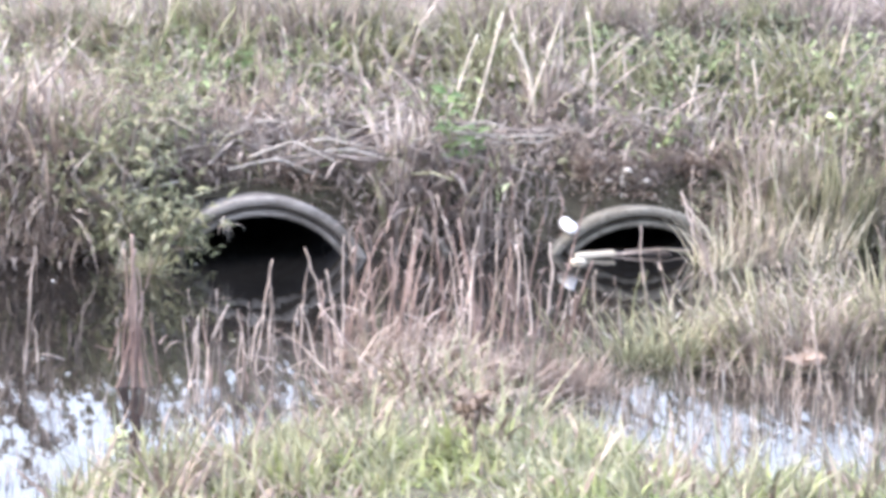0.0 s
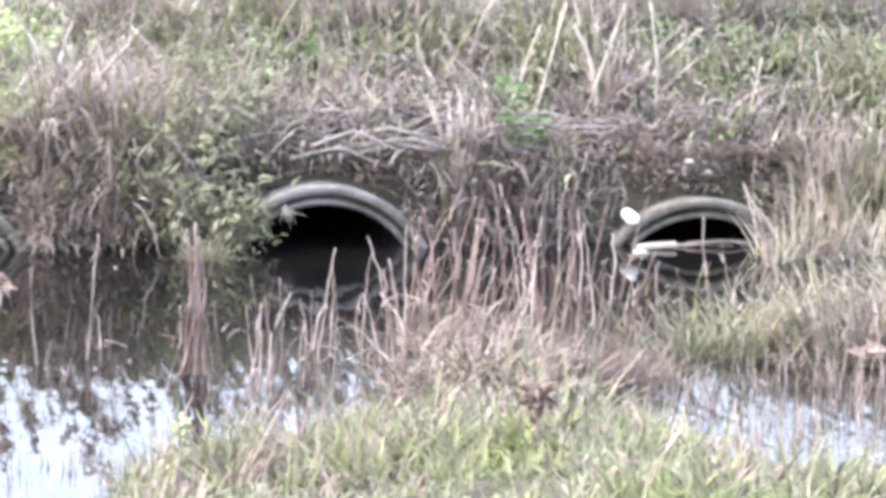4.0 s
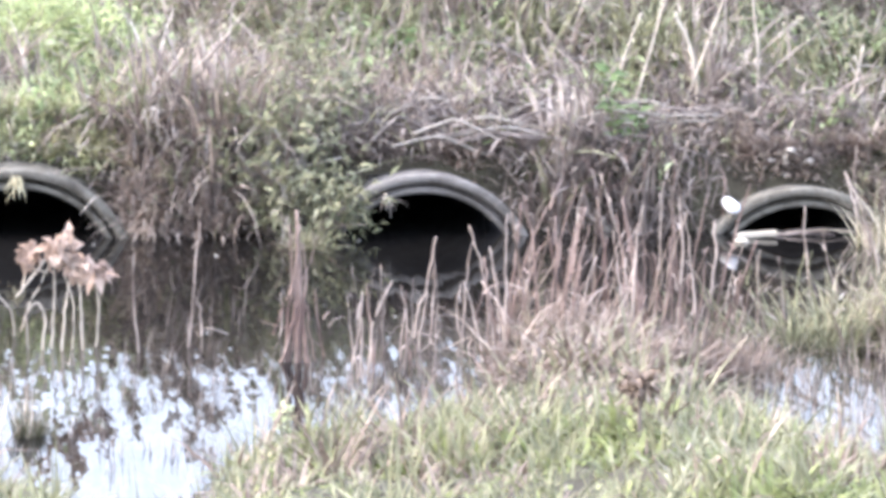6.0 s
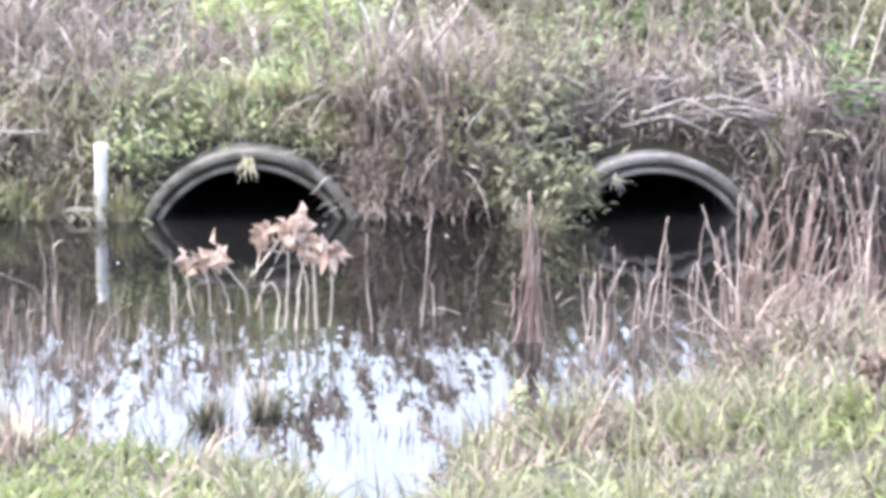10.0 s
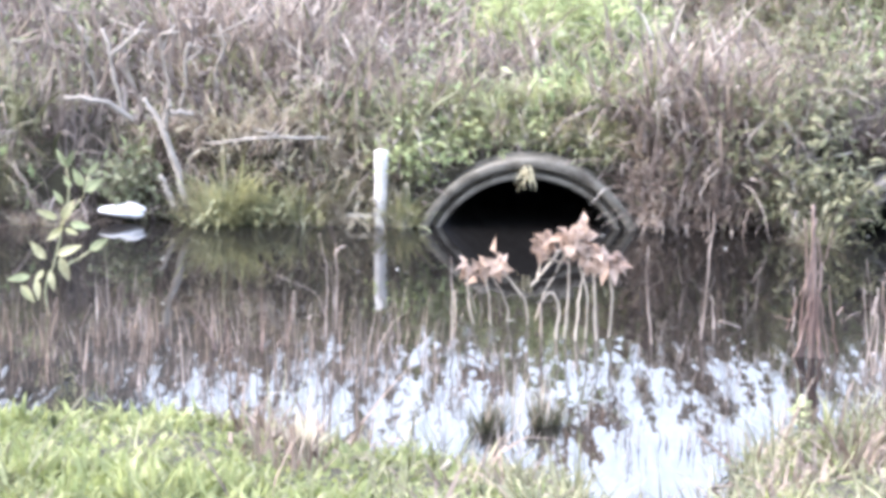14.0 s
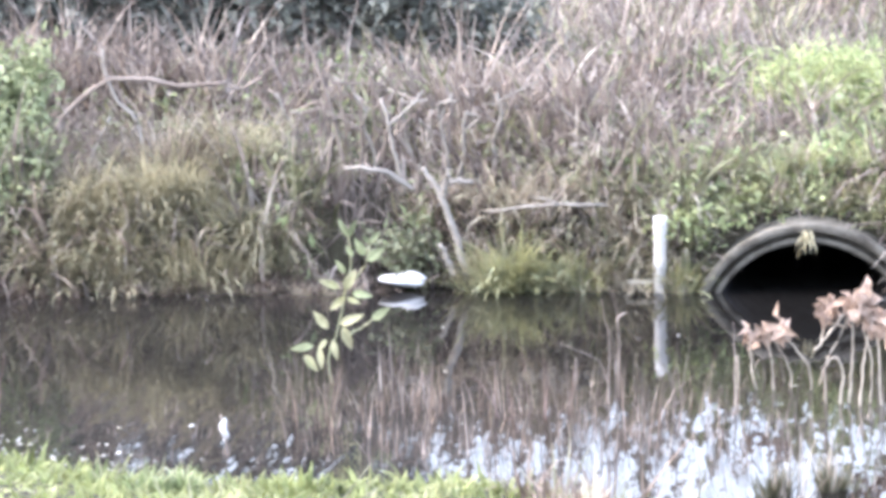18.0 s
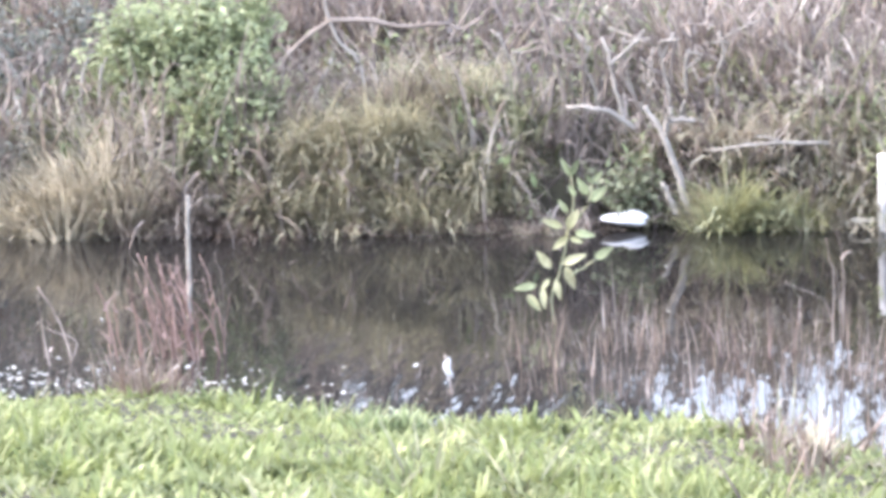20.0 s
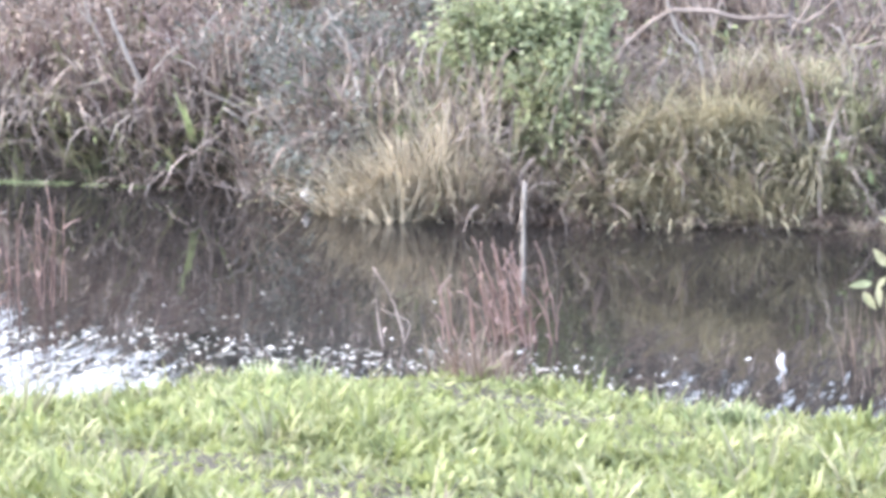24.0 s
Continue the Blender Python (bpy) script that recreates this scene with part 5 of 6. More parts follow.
for lx, ly, lab in ((4.17, 14.05, "large curled orange-tan dead leaf on the islet"), (2.74, 14.2, "large curled pale dead leaf among reeds"), (2.80, 14.18, "small pale dead leaf among reeds")):
    z0 = float(height(lx, ly))
    ob = thing("dead_leaf", lab, "leaf", at=(lx, ly, z0))
    for k in range(3):
        v, f = leaves(np.array([[0.05 * k - 0.05, 0, 0.03]]), np.array([[rng.normal(0, 1), -0.4, 0.5]]), np.array([0.12]), np.array([0.07]), 0.5)
        part("lobe", mesh_of("lobe", v, f, PINKLEAF), ob)

# ---------------------------------------------------------------- dead wood


def branch(label, pieces, material=BARK, name="dead_branch"):
    foot = np.array(pieces[0][0][0])
    ob = thing(name, label, "branch", at=tuple(foot))
    for pts, r0, r1 in pieces:
        v, f = tube([np.array(q) - foot for q in pts], r0, r1, 7, min(0.007, r0 * 0.22), 14)
        part("limb", mesh_of("limb", v, f, material, True), ob)
    return ob


branch("forked bleached dead branch leaning on the bank", [
    ([(-1.79, 17.46, 0.08), (-1.845, 17.46, 0.28), (-1.915, 17.46, 0.49), (-1.97, 17.47, 0.58), (-2.02, 17.48, 0.65)], 0.022, 0.013),
    ([(-1.918, 17.46, 0.49), (-1.895, 17.43, 0.57), (-1.875, 17.43, 0.65)], 0.018, 0.012), ([(-1.895, 17.45, 0.58), (-1.82, 17.44, 0.585), (-1.75, 17.44, 0.575)], 0.014, 0.010),
    ([(-1.86, 17.44, 0.08), (-1.89, 17.44, 0.17), (-1.93, 17.45, 0.25)], 0.019, 0.012)], DRIFT)
branch("straight pale stick standing upright in the water", [([(-3.862, 14.85, -0.2), (-3.855, 14.85, 0.2), (-3.845, 14.85, 0.60)], 0.011, 0.010)], DRIFT, "upright_stick")
branch("short pale broken stick leaning in the near lawn", [([(-0.40, 11.5, 0.02), (-0.34, 11.5, 0.085), (-0.275, 11.5, 0.15)], 0.014, 0.011)], BOARD, "broken_stick")
branch("long pale dead branch lying level on the bank", [([(-1.06, 17.47, 0.45), (-1.2, 17.42, 0.462), (-1.45, 17.43, 0.455), (-1.60, 17.46, 0.425), (-1.72, 17.60, 0.40)], 0.010, 0.006), ([(-1.30, 17.42, 0.462), (-1.36, 17.41, 0.49), (-1.44, 17.42, 0.50)], 0.006, 0.004)], DRIFT)
branch("short grey dead branch lying in the growth", [([(-2.10, 17.72, 0.50), (-2.22, 17.66, 0.60), (-2.34, 17.64, 0.63), (-2.46, 17.66, 0.63)], 0.016, 0.011)], DRIFT)
branch("grey dead branch arching over the olive tussocks", [
    ([(-4.07, 17.95, 0.40), (-4.12, 17.95, 0.72), (-4.03, 17.95, 0.90), (-3.88, 17.95, 1.02), (-3.77, 17.95, 1.09)], 0.018, 0.014),
    ([(-3.80, 17.95, 1.08), (-3.58, 17.95, 1.09), (-3.38, 17.95, 1.04), (-3.12, 17.95, 1.06)], 0.014, 0.011), ([(-3.12, 17.95, 1.05), (-3.06, 17.95, 1.02), (-2.96, 17.95, 1.07), (-2.87, 17.95, 1.17)], 0.010, 0.007)], BARK)
branch("forked grey dead branch leaning against the arching one", [
    ([(-3.56, 17.95, 0.50), (-3.63, 17.95, 0.88), (-3.75, 17.95, 0.97), (-3.80, 17.95, 1.12), (-3.81, 17.95, 1.25)], 0.013, 0.008), ([(-3.62, 17.93, 0.86), (-3.68, 17.92, 0.74), (-3.74, 17.92, 0.62)], 0.010, 0.008)], DRIFT)
branch("straight pale dead stick leaning in the tussocks", [([(-3.95, 17.9, 0.46), (-3.86, 17.9, 0.70), (-3.77, 17.9, 0.88)], 0.011, 0.009)], DRIFT)
branch("grey dead branch reaching high behind the tussocks", [([(-3.30, 18.25, 0.50), (-3.20, 18.22, 0.89), (-3.05, 18.25, 1.12), (-2.95, 18.25, 1.27)], 0.012, 0.007)], BARK)
branch("crooked grey dead stalk by the hollow", [([(-2.61, 17.8, 0.36), (-2.56, 17.8, 0.64), (-2.54, 17.8, 0.80)], 0.011, 0.007)], BARK)
branch("thick pale dead stalk over the hollow", [([(-2.16, 17.82, 0.46), (-2.18, 17.8, 0.62), (-2.22, 17.8, 0.72), (-2.24, 17.8, 0.90), (-2.28, 17.85, 0.98)], 0.012, 0.007), ([(-2.23, 17.8, 0.84), (-2.10, 17.82, 0.95), (-2.05, 17.85, 1.02)], 0.010, 0.007)], DRIFT)
branch("tall grey dead stalk leaning over the bank", [([(-2.48, 18.0, 0.48), (-2.58, 18.0, 0.95), (-2.66, 18.0, 1.20), (-2.72, 18.0, 1.30)], 0.012, 0.008)], BARK)
for x0, z0, x1, z1 in ((-2.86, 0.02, -2.88, 0.30), (-3.72, -0.03, -3.79, 0.18), (-4.02, -0.02, -4.08, 0.18), (-3.12, -0.02, -3.18, 0.16)):
    branch("thick pale bent stalk at the foot of the bank", [([(x0, 17.36, z0), ((x0 + x1) / 2 - 0.01, 17.40, (z0 + z1) / 2), (x1, 17.46, z1), (x1 - 0.03, 17.52, z1 + 0.03)], 0.010, 0.007)], PALE, "bent_stalk")
for x, z0, z1 in ((-5.185, 0.45, 0.82), (-5.08, 0.45, 0.82), (-5.29, 0.45, 0.74), (-5.42, 0.3, 0.60), (-4.97, 0.45, 0.70)):
    branch("pale twisted stem standing behind the blond tussock", [([(x + 0.02, 17.9, z0), (x - 0.01, 17.88, (z0 + z1) / 2), (x + 0.01, 17.88, z1), (x + 0.05, 17.88, z1 + 0.08)], 0.012, 0.008)], DRIFT, "twisted_stalk")
branch("short forked twig beside the white post", [([(-0.745, 17.46, 0.10), (-0.735, 17.46, 0.36), (-0.665, 17.44, 0.50)], 0.014, 0.009), ([(-0.745, 17.46, 0.36), (-0.79, 17.46, 0.45), (-0.80, 17.46, 0.48)], 0.008, 0.005)], DRIFT)
branch("pale twisted dead stalk on the bank top", [([(3.75, 18.2, 0.50), (3.73, 18.2, 0.73), (3.69, 18.2, 0.90), (3.62, 18.2, 1.04), (3.60, 18.2, 1.10)], 0.012, 0.008)], BOARD)
for x0, z0, x1, z1 in ((4.06, 0.52, 4.01, 1.22), (3.36, 0.55, 3.54, 1.22), (3.66, 0.6, 3.87, 1.22), (4.55, 0.48, 4.65, 0.92), (4.99, 0.46, 4.96, 0.95), (4.70, 0.5, 4.60, 0.86), (3.20, 0.55, 3.40, 1.10)):
    branch("tall bleached dead stem standing on the bank", [([(x0, 18.15, z0), (x0 * 0.6 + x1 * 0.4 + 0.02, 18.15, z0 * 0.5 + z1 * 0.5), (x1, 18.15, z1)], 0.009, 0.006)], REEDPALE, "bleached_stalk")
branch("pale forked dead cane in the brambles", [([(-7.06, 18.5, 0.20), (-7.06, 18.5, 0.56), (-7.12, 18.5, 0.68), (-7.20, 18.5, 0.86), (-7.26, 18.5, 1.0)], 0.016, 0.010), ([(-7.06, 18.5, 0.55), (-6.92, 18.5, 0.69), (-6.77, 18.5, 0.84)], 0.014, 0.008)], DRIFT)
for k in range(46):
    x, y = rng.uniform(1.9, 3.2), rng.uniform(17.62, 18.1)
    z = float(height(x, y)) + rng.uniform(0.02, 0.14)
    L, sgn = rng.uniform(0.3, 0.7), rng.choice([-1, 1])
    branch("fallen grey stalk matted over the culvert", [([(x, y, z), (x + sgn * L * 0.5, y - 0.06, z + rng.uniform(0.03, 0.12)), (x + sgn * L, y - 0.12, z + rng.uniform(-0.05, 0.08))], 0.009, 0.005)], DRIFT if k % 3 == 0 else MAUVE, "fallen_stalk")
for k in range(22):
    x, y = rng.uniform(3.5, 4.7), rng.uniform(17.8, 18.3)
    z = float(height(x, y)) + rng.uniform(0.02, 0.12)
    L, sgn = rng.uniform(0.25, 0.6), rng.choice([-1, 1])
    branch("fallen brown stalk above the deepest culvert", [([(x, y, z), (x + sgn * L * 0.5, y - 0.05, z + rng.uniform(0.03, 0.14)), (x + sgn * L, y - 0.1, z + rng.uniform(-0.05, 0.1))], 0.008, 0.004)], STRAW, "fallen_stalk")
for k in range(46):
    x, y = rng.uniform(2.66, 3.75), rng.uniform(17.44, 17.7)
    z = max(float(height(x, y)), -0.1)
    reed("reddish brown dead reed between two culverts", x, y, rng.normal(0, 0.05), rng.uniform(0.25, 0.55), rng.uniform(0.006, 0.010), (MAUVE, RUST, PALE)[k % 3], group="reeds between the culverts", blades=1)

# ---------------------------------------------------------------- post, litter
GREYPLASTIC = solid("dirty_white_plastic", [(0.300, 0.285, 0.262), (0.500, 0.490, 0.478), (0.620, 0.615, 0.610)], 7, 0.5, 0.15, 40, stretch=(1, 1, 0.4))
POST = thing("marker_post", "short white plastic post standing in the water", "post", at=(-0.772, 17.40, 0))
v, f = tube([(0, 0, -0.4), (0.0, 0, 0.1), (0.004, 0, 0.385)], 0.036, 0.034, 16, 0, 14)
part("tube", mesh_of("tube", v, f, GREYPLASTIC, True), POST)
v, f = lathe([(0.001, 0.0), (0.034, 0.0), (0.0362, 0.004), (0.0355, 0.02)], 20)
part("rim", mesh_of("rim", np.stack([v[:, 0] + 0.004, v[:, 2], 0.398 - v[:, 1]], 1), f, WHITE, True), POST, "worn white upper rim")


def lump(rx, ry, rz, rough=0.12, n=18, seed=0.0):
    """A rounded lump with dents."""
    u, w = np.meshgrid(np.linspace(0, 2 * np.pi, n, endpoint=False), np.linspace(0.02, np.pi - 0.02, n // 2 + 1))
    x, y, z = np.sin(w) * np.cos(u), np.sin(w) * np.sin(u), np.cos(w)
    k = 1 + rough * (np.sin(3.1 * x + 5 * y + seed) + np.sin(4.3 * z + 3.7 * x + seed * 2)) / 2
    v = np.stack([x * rx * k, y * ry * k, z * rz * k], 2).reshape(-1, 3)
    i = np.arange(n * (n // 2)).reshape(n // 2, n)
    f = np.stack([i, np.roll(i, -1, 1), np.roll(i, -1, 1) + n, i + n], 2).reshape(-1, 4)
    return v, f


def box(sx, sy, sz, warp=0.0):
    bm = bmesh.new()
    bmesh.ops.create_cube(bm, size=1.0)
    bmesh.ops.scale(bm, vec=(sx, sy, sz), verts=bm.verts)
    bmesh.ops.bevel(bm, geom=bm.edges[:], offset=min(sx, sy, sz) * 0.18, segments=2, affect="EDGES")
    for q in bm.verts:
        q.co.z += warp * math.sin(q.co.x * 9.0)
    return bm


def bm_mesh(name, bm, material):
    me = bpy.data.meshes.new(name)
    bm.to_mesh(me); bm.free()
    me.materials.append(material)
    return me


BAG = thing("plastic_bag", "crumpled white plastic bag at the water's edge", "litter", at=(-2.14, 17.47, 0.052))
v, f = lump(0.135, 0.08, 0.042, 0.24, 30, 1.0)
v[:, 2] *= 0.45 + 0.55 * smooth(-0.14, 0.06, v[:, 0]) * smooth(0.19, 0.06, v[:, 0])
v[:, 2] += 0.005
part("sheet", mesh_of("sheet", v, f, WHITE, True), BAG)
SLAT = thing("broken_board", "short pale broken board at the foot of the post", "board", at=(-0.88, 17.42, 0.052))
part("board", bm_mesh("board", box(0.14, 0.06, 0.024, 0.005), BOARD), SLAT)
JUG = thing("plastic_bottle", "white plastic bottle stuck in the bank beside the culvert", "bottle", at=(3.77, 17.30, 0.145))
v, f = lathe([(0.002, 0.0), (0.022, 0.0), (0.031, 0.009), (0.034, 0.026), (0.034, 0.20), (0.002, 0.21)], 22)
part("body", mesh_of("body", v, f, WHITE, True), JUG)
PLANK = thing("broken_board", "bleached broken board floating before the deepest culvert", "board", at=(3.88, 17.22, 0.018))
part("board", bm_mesh("board", box(0.21, 0.05, 0.026, 0.008), BOARD), PLANK)
FLECK = thing("plastic_litter", "small white plastic scrap at the water's edge", "litter", at=(-5.77, 17.60, 0.07))
v, f = lump(0.032, 0.03, 0.034, 0.3, 16, 2.2)
part("scrap", mesh_of("scrap", v, f, WHITE, True), FLECK)
STUB = thing("broken_stick", "short pale broken stick standing at the bank foot", "stick", at=(-5.145, 17.34, 0))
v, f = tube([(0.01, 0, -0.1), (0.0, 0, 0.06), (-0.012, 0, 0.13)], 0.015, 0.012, 8, 0.003, 8)
part("stick", mesh_of("stick", v, f, BOARD, True), STUB)
CHIP = thing("plastic_litter", "small white plastic scrap floating by the board", "litter", at=(3.76, 17.08, 0.005))
v, f = lump(0.045, 0.03, 0.016, 0.3, 16, 0.4)
part("scrap", mesh_of("scrap", v, f, BOARD, True), CHIP)
for x, z in ((4.22, 0.36), (4.12, 0.42)):
    ob = thing("plastic_litter", "pale plastic scrap lying above the deepest culvert", "litter", at=(x, 17.55, z))
    v, f = lump(0.024, 0.03, 0.014, 0.3, 16, x)
    part("scrap", mesh_of("scrap", v, f, DRIFT, True), ob)
SCRAP = thing("plastic_litter", "white torn plastic scrap hanging on a stalk", "litter", at=(-2.39, 13.33, 0.0))
v, f = tube([(0, 0, -0.1), (0, 0, 0.08), (-0.02, 0, 0.17)], 0.004, 0.003, 5)
part("stalk", mesh_of("stalk", v, f, PALE, True), SCRAP)
v, f = lump(0.014, 0.01, 0.04, 0.55, 16, 0.7)
v[:, 0] += 0.25 * (v[:, 2] - 0.02) * np.sin(v[:, 2] * 60)
v[:, 2] += 0.11; v[:, 0] -= 0.012
part("scrap", mesh_of("scrap", v, f, WHITE, True), SCRAP)

# moss and grass hanging from the culvert rims
for x, z, n, lab in ((0.0, 0.25, 34, "pale olive grass tuft hanging from the culvert crown"), (1.91, 0.15, 14, "pale root tuft hanging from the culvert rim")):
    ob = thing("hanging_tuft", lab, "tuft", at=(x, MOUTH + 0.02, z + 0.06))
    p = rng.normal(0, 1, (n, 3)) * np.array([0.014, 0.010, 0.014])
    v, f = ribbons(p, np.full(n, -1.57) + rng.normal(0, 0.5, n), rng.uniform(0.08, 0.15, n), rng.uniform(0.007, 0.013, n), rng.uniform(1.2, 1.8, n), rng.uniform(1.2, 1.7, n), 5)
    part("tuft", mesh_of("tuft", v, f, SALLOW if n > 30 else REEDPALE), ob)

# ---------------------------------------------------------------- floating bits and thin stalks in the water
def floating(name, label, n, weight, size, material, y0=12.0, y1=17.3):
    x, y = rng.uniform(-8.5, 5, n), rng.uniform(y0, y1, n)
    keep = (rng.uniform(0, 1, n) < weight(x, y)) & (height(x, y) < -0.02)
    x, y = x[keep], y[keep]
    n = len(x)
    p = np.stack([x, y, np.full(n, 0.004)], 1)
    a = rng.uniform(0, 6.28, n)
    d = np.stack([np.cos(a), np.sin(a), np.zeros(n)], 1)
    L = rng.uniform(*size, n)
    s = np.stack([-np.sin(a), np.cos(a), np.zeros(n)], 1) * (L * rng.uniform(0.25, 0.6, n))[:, None] / 2
    m1 = p + d * L[:, None] * 0.5
    tip = p + d * L[:, None] + np.array([0, 0, 0.004])
    v = np.stack([p, m1 + s, tip, m1 - s], 1).reshape(-1, 3)
    f = np.arange(n * 4).reshape(n, 4)
    return tagged(new(name, mesh_of(name, v, f, material)), label, "debris", kind="stuff")


floating("pale_leaf_mat", "dense mat of pale floating leaf scraps off the near bank", 26000, lambda x, y: np.clip(1.3 * np.exp(-((x + 5.35) / 1.15) ** 2 - ((y - 13.35) / 0.6) ** 2), 0, 1) * (0.2 + 0.8 * (rough_field(x * 4, y * 7) > 0.0)), (0.018, 0.055), SCUM)
floating("floating_debris", "pale floating leaf scraps gathered along the near shore", 13000, lambda x, y: np.clip(1.1 * np.exp(-((y - near_shore(x) - 0.4) / 0.4) ** 2) * smooth(-2.0, -3.6, x) + 0.003, 0, 1), (0.015, 0.05), SCUM)
floating("duckweed_line", "thin line of pale green floating weed along the recess's shore", 42000, lambda x, y: smooth(-6.5, -7.0, x) * np.exp(-((far_shore(x) - 0.16 - y) / 0.06) ** 2) * np.clip(0.5 + 2.2 * rough_field(x * 6, 2.0), 0.05, 1), (0.015, 0.045), GREEN, 17.9, 18.5)


def stubble(n, x0, x1, y0, y1, hi, name, label, material, per=5):
    """Thin dead stalks and blades poking out of the shallows in small bunches."""
    x, y = rng.uniform(x0, x1, n), rng.uniform(y0, y1, n)
    x, y = np.repeat(x, per) + rng.normal(0, 0.035, n * per), np.repeat(y, per) + rng.normal(0, 0.03, n * per)
    ok = height(x, y) < -0.01
    x, y = x[ok], y[ok]
    n = len(x)
    v, f = ribbons(np.stack([x, y, np.full(n, -0.03)], 1), rng.uniform(0, 6.28, n), rng.uniform(0.06, hi, n), rng.uniform(0.003, 0.008, n), np.abs(rng.normal(0.1, 0.12, n)), rng.normal(0.3, 0.3, n), 3)
    return tagged(new(name, mesh_of(name, v, f, material)), label, "stalks", kind="stuff")


stubble(210, -1.6, 2.1, 12.1, 14.2, 0.15, "shallow_water_stubble", "short dead stubble poking out of the bright shallows", MAUVE)
stubble(330, 2.9, 5.6, 12.1, 13.9, 0.24, "islet_water_stubble", "dead grass stubble in the water before the islet", STRAW)
stubble(90, -5.6, -1.6, 13.0, 14.2, 0.12, "shore_water_stubble", "thin dead stubble along the near shore", MAUVE, 4)
stubble(60, -1.3, 2.4, 13.6, 15.2, 0.34, "thin_water_stalks", "thin dead stalks standing in the open water", MAUVE, 2)

# tall dead grass along the crest over the two eastern culverts
for k in range(26):
    x = 1.0 + 0.19 * k
    tussock("tall dead grass standing on the crest of the bank", x, 19.55 + 0.12 * math.sin(k * 1.9), 150, (0.32, 0.62), (0.012, 0.022), (STRAW, MAUVE, OLIVE)[k % 3], 0.15, 0.5, 0.12, 0, 0.0, "crest_grass", 3)

# tall shrubs on the berm behind the crest
for k in range(12):
    x = -2.75 - 0.55 * k
    low = 0.0 if k < 9 else 0.30 + 0.10 * (k - 9)
    shrub("berm_shrub", "tall grey-green shrub standing on the berm behind the bank", (x, 20.7, 0.7), (x, 20.6 + rng.normal(0, 0.1), 1.25 - low + rng.normal(0, 0.06)), (0.48, 0.4, 0.96 - low), 2600, (0.07, 0.14), GREYLEAF, BARK, 9, 0.02, "tall shrubs behind the bank")

for x, h, n in ((-2.28, 1.08, 2000), (-1.92, 0.95, 900)):
    shrub("berm_shrub", "thin low grey-green shrub at the end of the berm's row", (x, 20.7, 0.7), (x, 20.6, h), (0.36, 0.3, 0.52), n, (0.07, 0.14), GREYLEAF, BARK, 7, 0.015, "tall shrubs behind the bank")

# crooked grey stalks in the dark hollow behind the forked branch, and among the brambles
for k in range(60):
    x, y = (rng.uniform(-2.85, -1.55), rng.uniform(17.85, 18.6)) if k < 26 else (rng.uniform(-8.2, -6.3), rng.uniform(18.4, 19.0)) if k < 46 else (rng.uniform(-6.5, -5.4), rng.uniform(17.75, 18.3))
    z, h = float(height(x, y)), rng.uniform(0.3, 0.6)
    pts, dx = [(x, y, z - 0.03)], 0.0
    for j in range(1, 5):
        dx += rng.normal(0, 0.045) + (0.0 if k < 26 else rng.choice([-1, 1]) * 0.02 * j)
        pts.append((x + dx, y - 0.02 * j, z + h * j / 4))
    limbs = [(pts, rng.uniform(0.009, 0.014), 0.007)]
    q = pts[rng.integers(2, 4)]
    limbs.append(([q, (q[0] + rng.normal(0, 0.05), q[1] - 0.03, q[2] + 0.09), (q[0] + rng.normal(0, 0.12), q[1] - 0.04, q[2] + rng.uniform(0.08, 0.2))], 0.008, 0.005))
    branch("crooked pale dead stalk standing in the bank growth" if k < 26 else "crooked dead bramble cane in the recess", limbs, (BARK, DRIFT, MAUVE)[k % 3] if k < 26 or k >= 46 else CANE if k % 3 else DRIFT, "dead_stalk")
tussock("dark brown dead stalks crowding the hollow in the bank", -2.36, 17.80, 260, (0.18, 0.42), (0.006, 0.012), MAUVE, 0.25, 0.5, 0.14, 0, 0.0, "stalk_clump")
tussock("thin brown dead stalks standing in open water", -1.62, 14.35, 34, (0.2, 0.5), (0.005, 0.011), MAUVE, 0.10, 0.3, 0.26, 0, 0.0, "stalk_clump")
tussock("thin brown dead stalks standing in open water", -1.25, 14.2, 24, (0.15, 0.4), (0.005, 0.011), RUST, 0.10, 0.3, 0.24, 0, 0.0, "stalk_clump")
stubble(110, -2.3, -0.5, 13.2, 14.6, 0.34, "brown_water_stalks", "thin brown dead stalks and their stubble in open water", RUDDY, 3)
stubble(26, -1.9, -0.3, 13.3, 14.3, 0.42, "pinkish_water_stalks", "pinkish tan dead stalks standing in open water", PINKTAN, 2)
stubble(70, 1.2, 2.2, 12.7, 13.9, 0.24, "spit_water_stubble", "brown dead stubble in the water beside the spit", MAUVE, 4)
# tall mixed reed grass at the bank foot past the deepest culvert
for k in range(6):
    tussock("tall pale green and tan reed grass at the bank foot", 4.78 + 0.2 * k, 17.46 + 0.05 * (k % 2), 300, (0.3, 0.62), (0.010, 0.02), (OLIVE, STRAW, SALLOW)[k % 3], 0.2, 0.6, 0.12, -1.57, 0.2)
for k in range(26):
    reed("tall pale tan reed at the bank foot", rng.uniform(4.6, 5.9), rng.uniform(17.3, 17.6), rng.normal(-0.03, 0.08), rng.uniform(0.35, 0.85), rng.uniform(0.007, 0.012), (PALE, OLIVE, STRAW)[k % 3], group="tall reeds at the bank foot", blades=2)
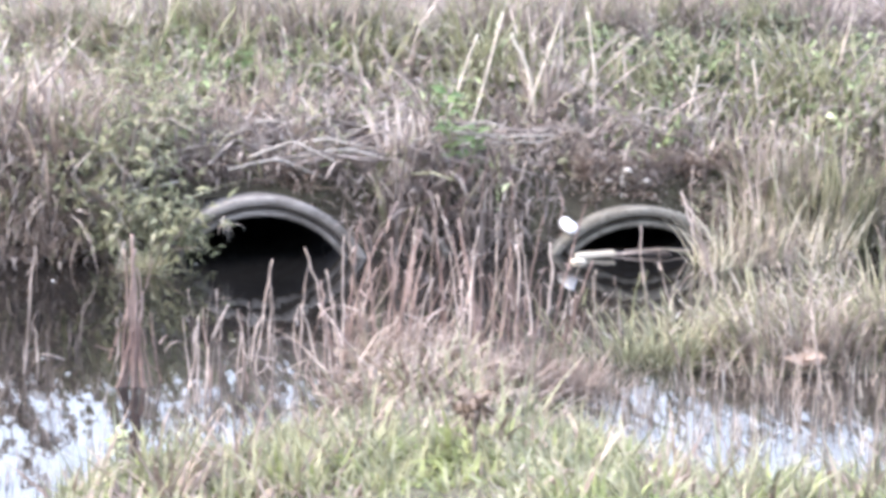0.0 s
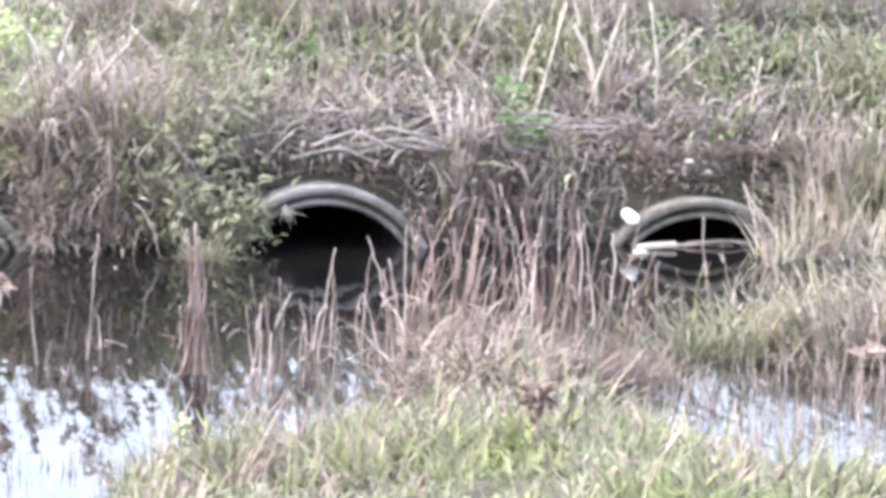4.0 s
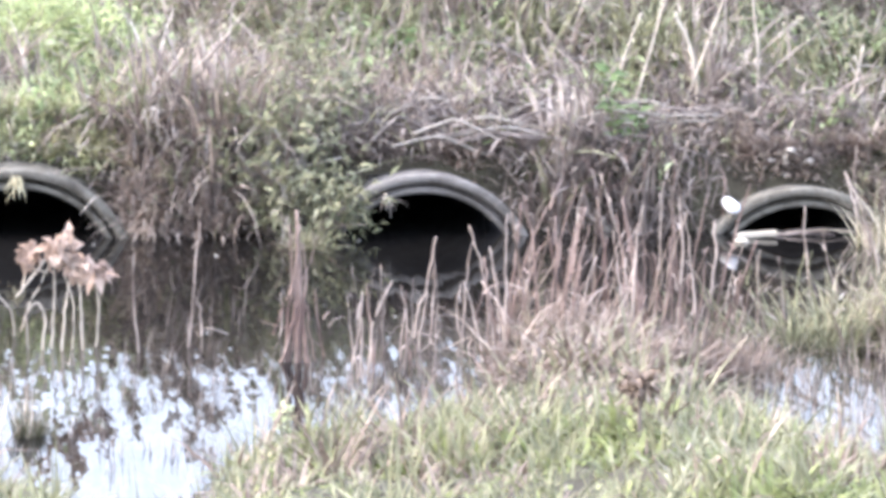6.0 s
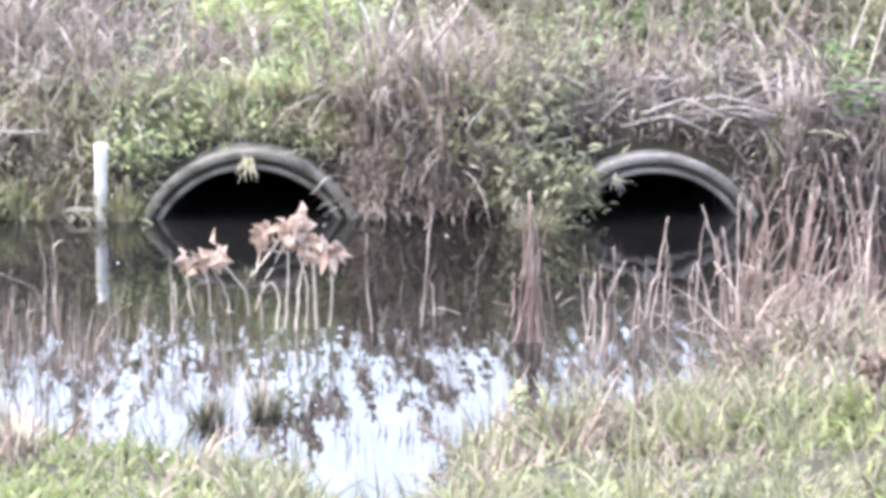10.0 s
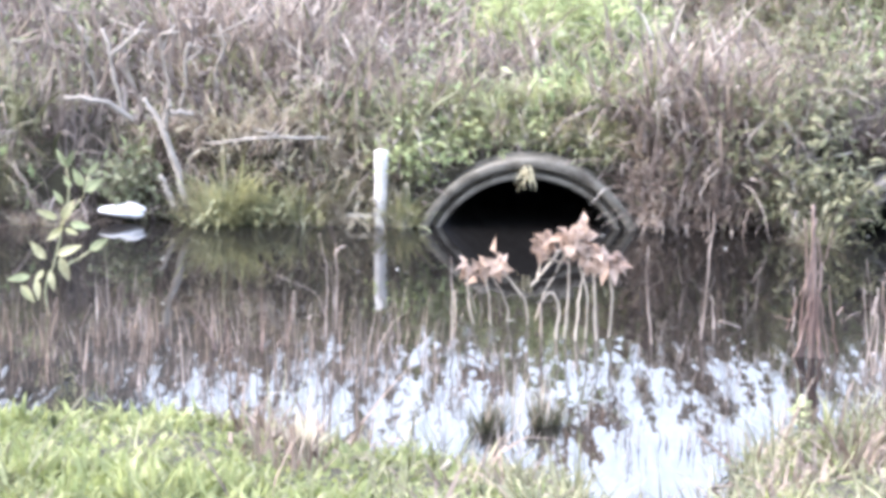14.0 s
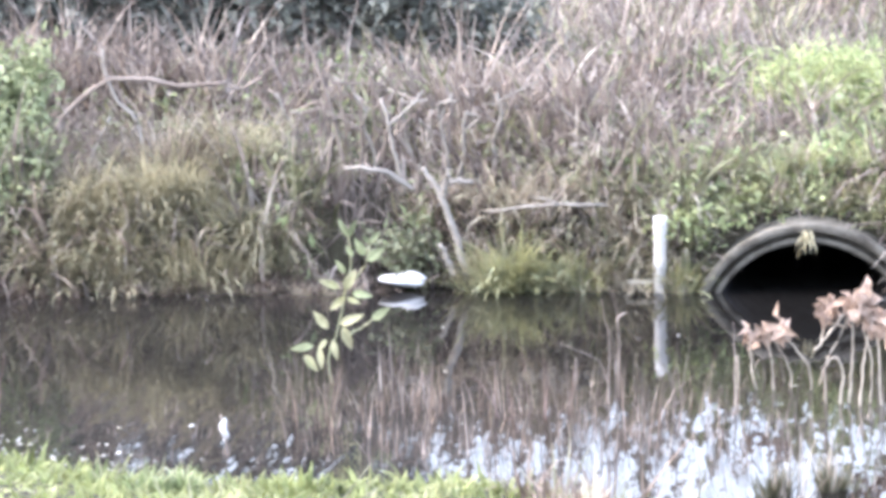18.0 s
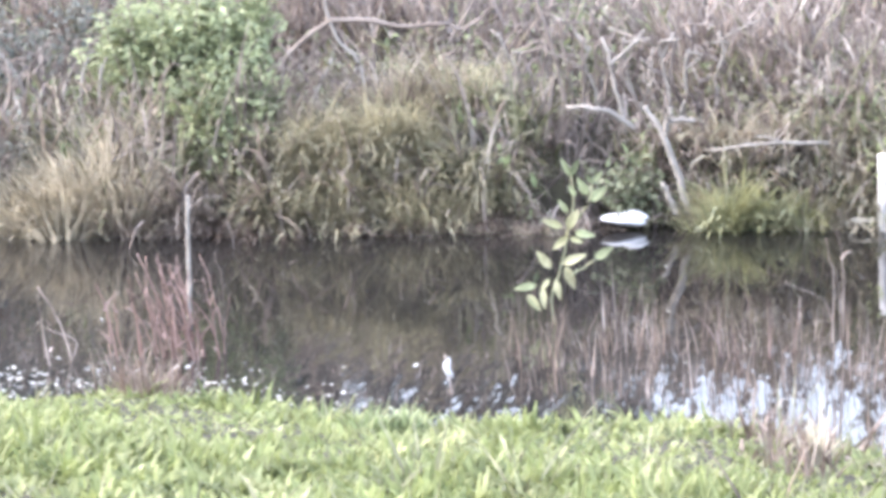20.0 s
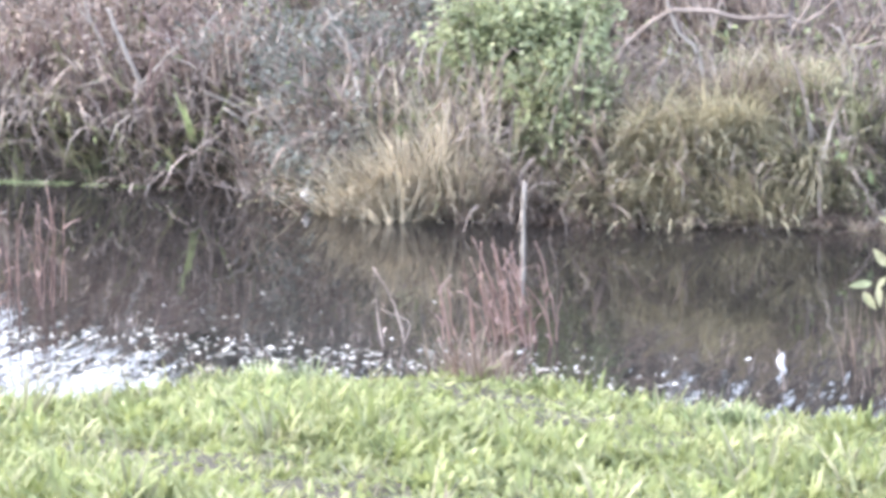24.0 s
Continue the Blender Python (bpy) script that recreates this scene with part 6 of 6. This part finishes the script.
# drift of dead stalks across the deepest culvert's mouth
for k in range(4):
    x, L = rng.uniform(3.95, 4.15), rng.uniform(0.25, 0.40)
    y, z = rng.uniform(17.27, 17.32), rng.uniform(0.0, 0.02)
    branch("dead stalk drifted across the culvert mouth", [([(x, y, z), (x + L * 0.5, y - 0.015, z + 0.012), (x + L, y, z)], 0.006, 0.004)], (MAUVE, BARK)[k % 2], "drifted_stalk")

# the meadow on the berm and round the camera's stand
def meadow(name, label, material, n, per, x0, x1, y0, y1, length, width, least=0.15):
    c = scatter(n, x0, x1, y0, y1, lambda x, y: np.clip(0.7 + 0.8 * rough_field(x * 1.1, y * 1.1), least, 1))
    v, f = clumps(c, per, 0.09, length, width, 0.5, 0.9, 0.0, 0.2, 2)
    return tagged(new(name, mesh_of(name, v, f, material)), label, "grass", kind="stuff")


meadow("berm_dead_grass", "grey-brown dead grass on the berm behind the bank", MAUVE, 3200, 6, -12, 9, 20.5, 27, (0.16, 0.40), (0.016, 0.034))
meadow("berm_straw_grass", "pale straw grass on the berm behind the bank", STRAW, 2200, 7, -12, 9, 20.5, 27, (0.16, 0.42), (0.016, 0.034))
meadow("berm_olive_grass", "olive grass on the berm behind the bank", OLIVE, 2600, 6, -12, 9, 20.5, 27, (0.14, 0.36), (0.016, 0.034))
meadow("stand_green_grass", "bright green grass on the slope above the near bank", LAWN, 15000, 5, -9, 8, -5.0, 9.1, (0.06, 0.15), (0.020, 0.044), 0.5)

# long leafy shoots that break the outline of the green bush
for k, (dx, dz) in enumerate(((-0.55, 0.50), (-0.42, 0.72), (-0.25, 0.82), (-0.05, 0.86), (0.15, 0.80), (0.32, 0.74), (0.48, 0.55), (-0.60, 0.25), (0.55, 0.30), (0.10, 0.45), (-0.2, 0.4))):
    x0 = -4.66 + dx * 0.55
    leafy_weed("long fresh green shoot rising out of the bush", (x0, 18.0, 0.60), (-4.66 + dx, 17.92, 0.50 + dz * 0.9), 22, (0.05, 0.10), BUSHLEAF, BARK, "green_shoot", 0.006, 0.35)

# low leaves that close the gaps in the near lawn
near_grass("near_lawn_infill", "low bright green leaves filling the near lawn", LAWN, 5200, 10, lambda x, y: smooth(12.2, 11.6, y) * smooth(0.2, -0.8, x), (0.03, 0.075), (0.022, 0.042), 0.8, 0.8, 0.08)
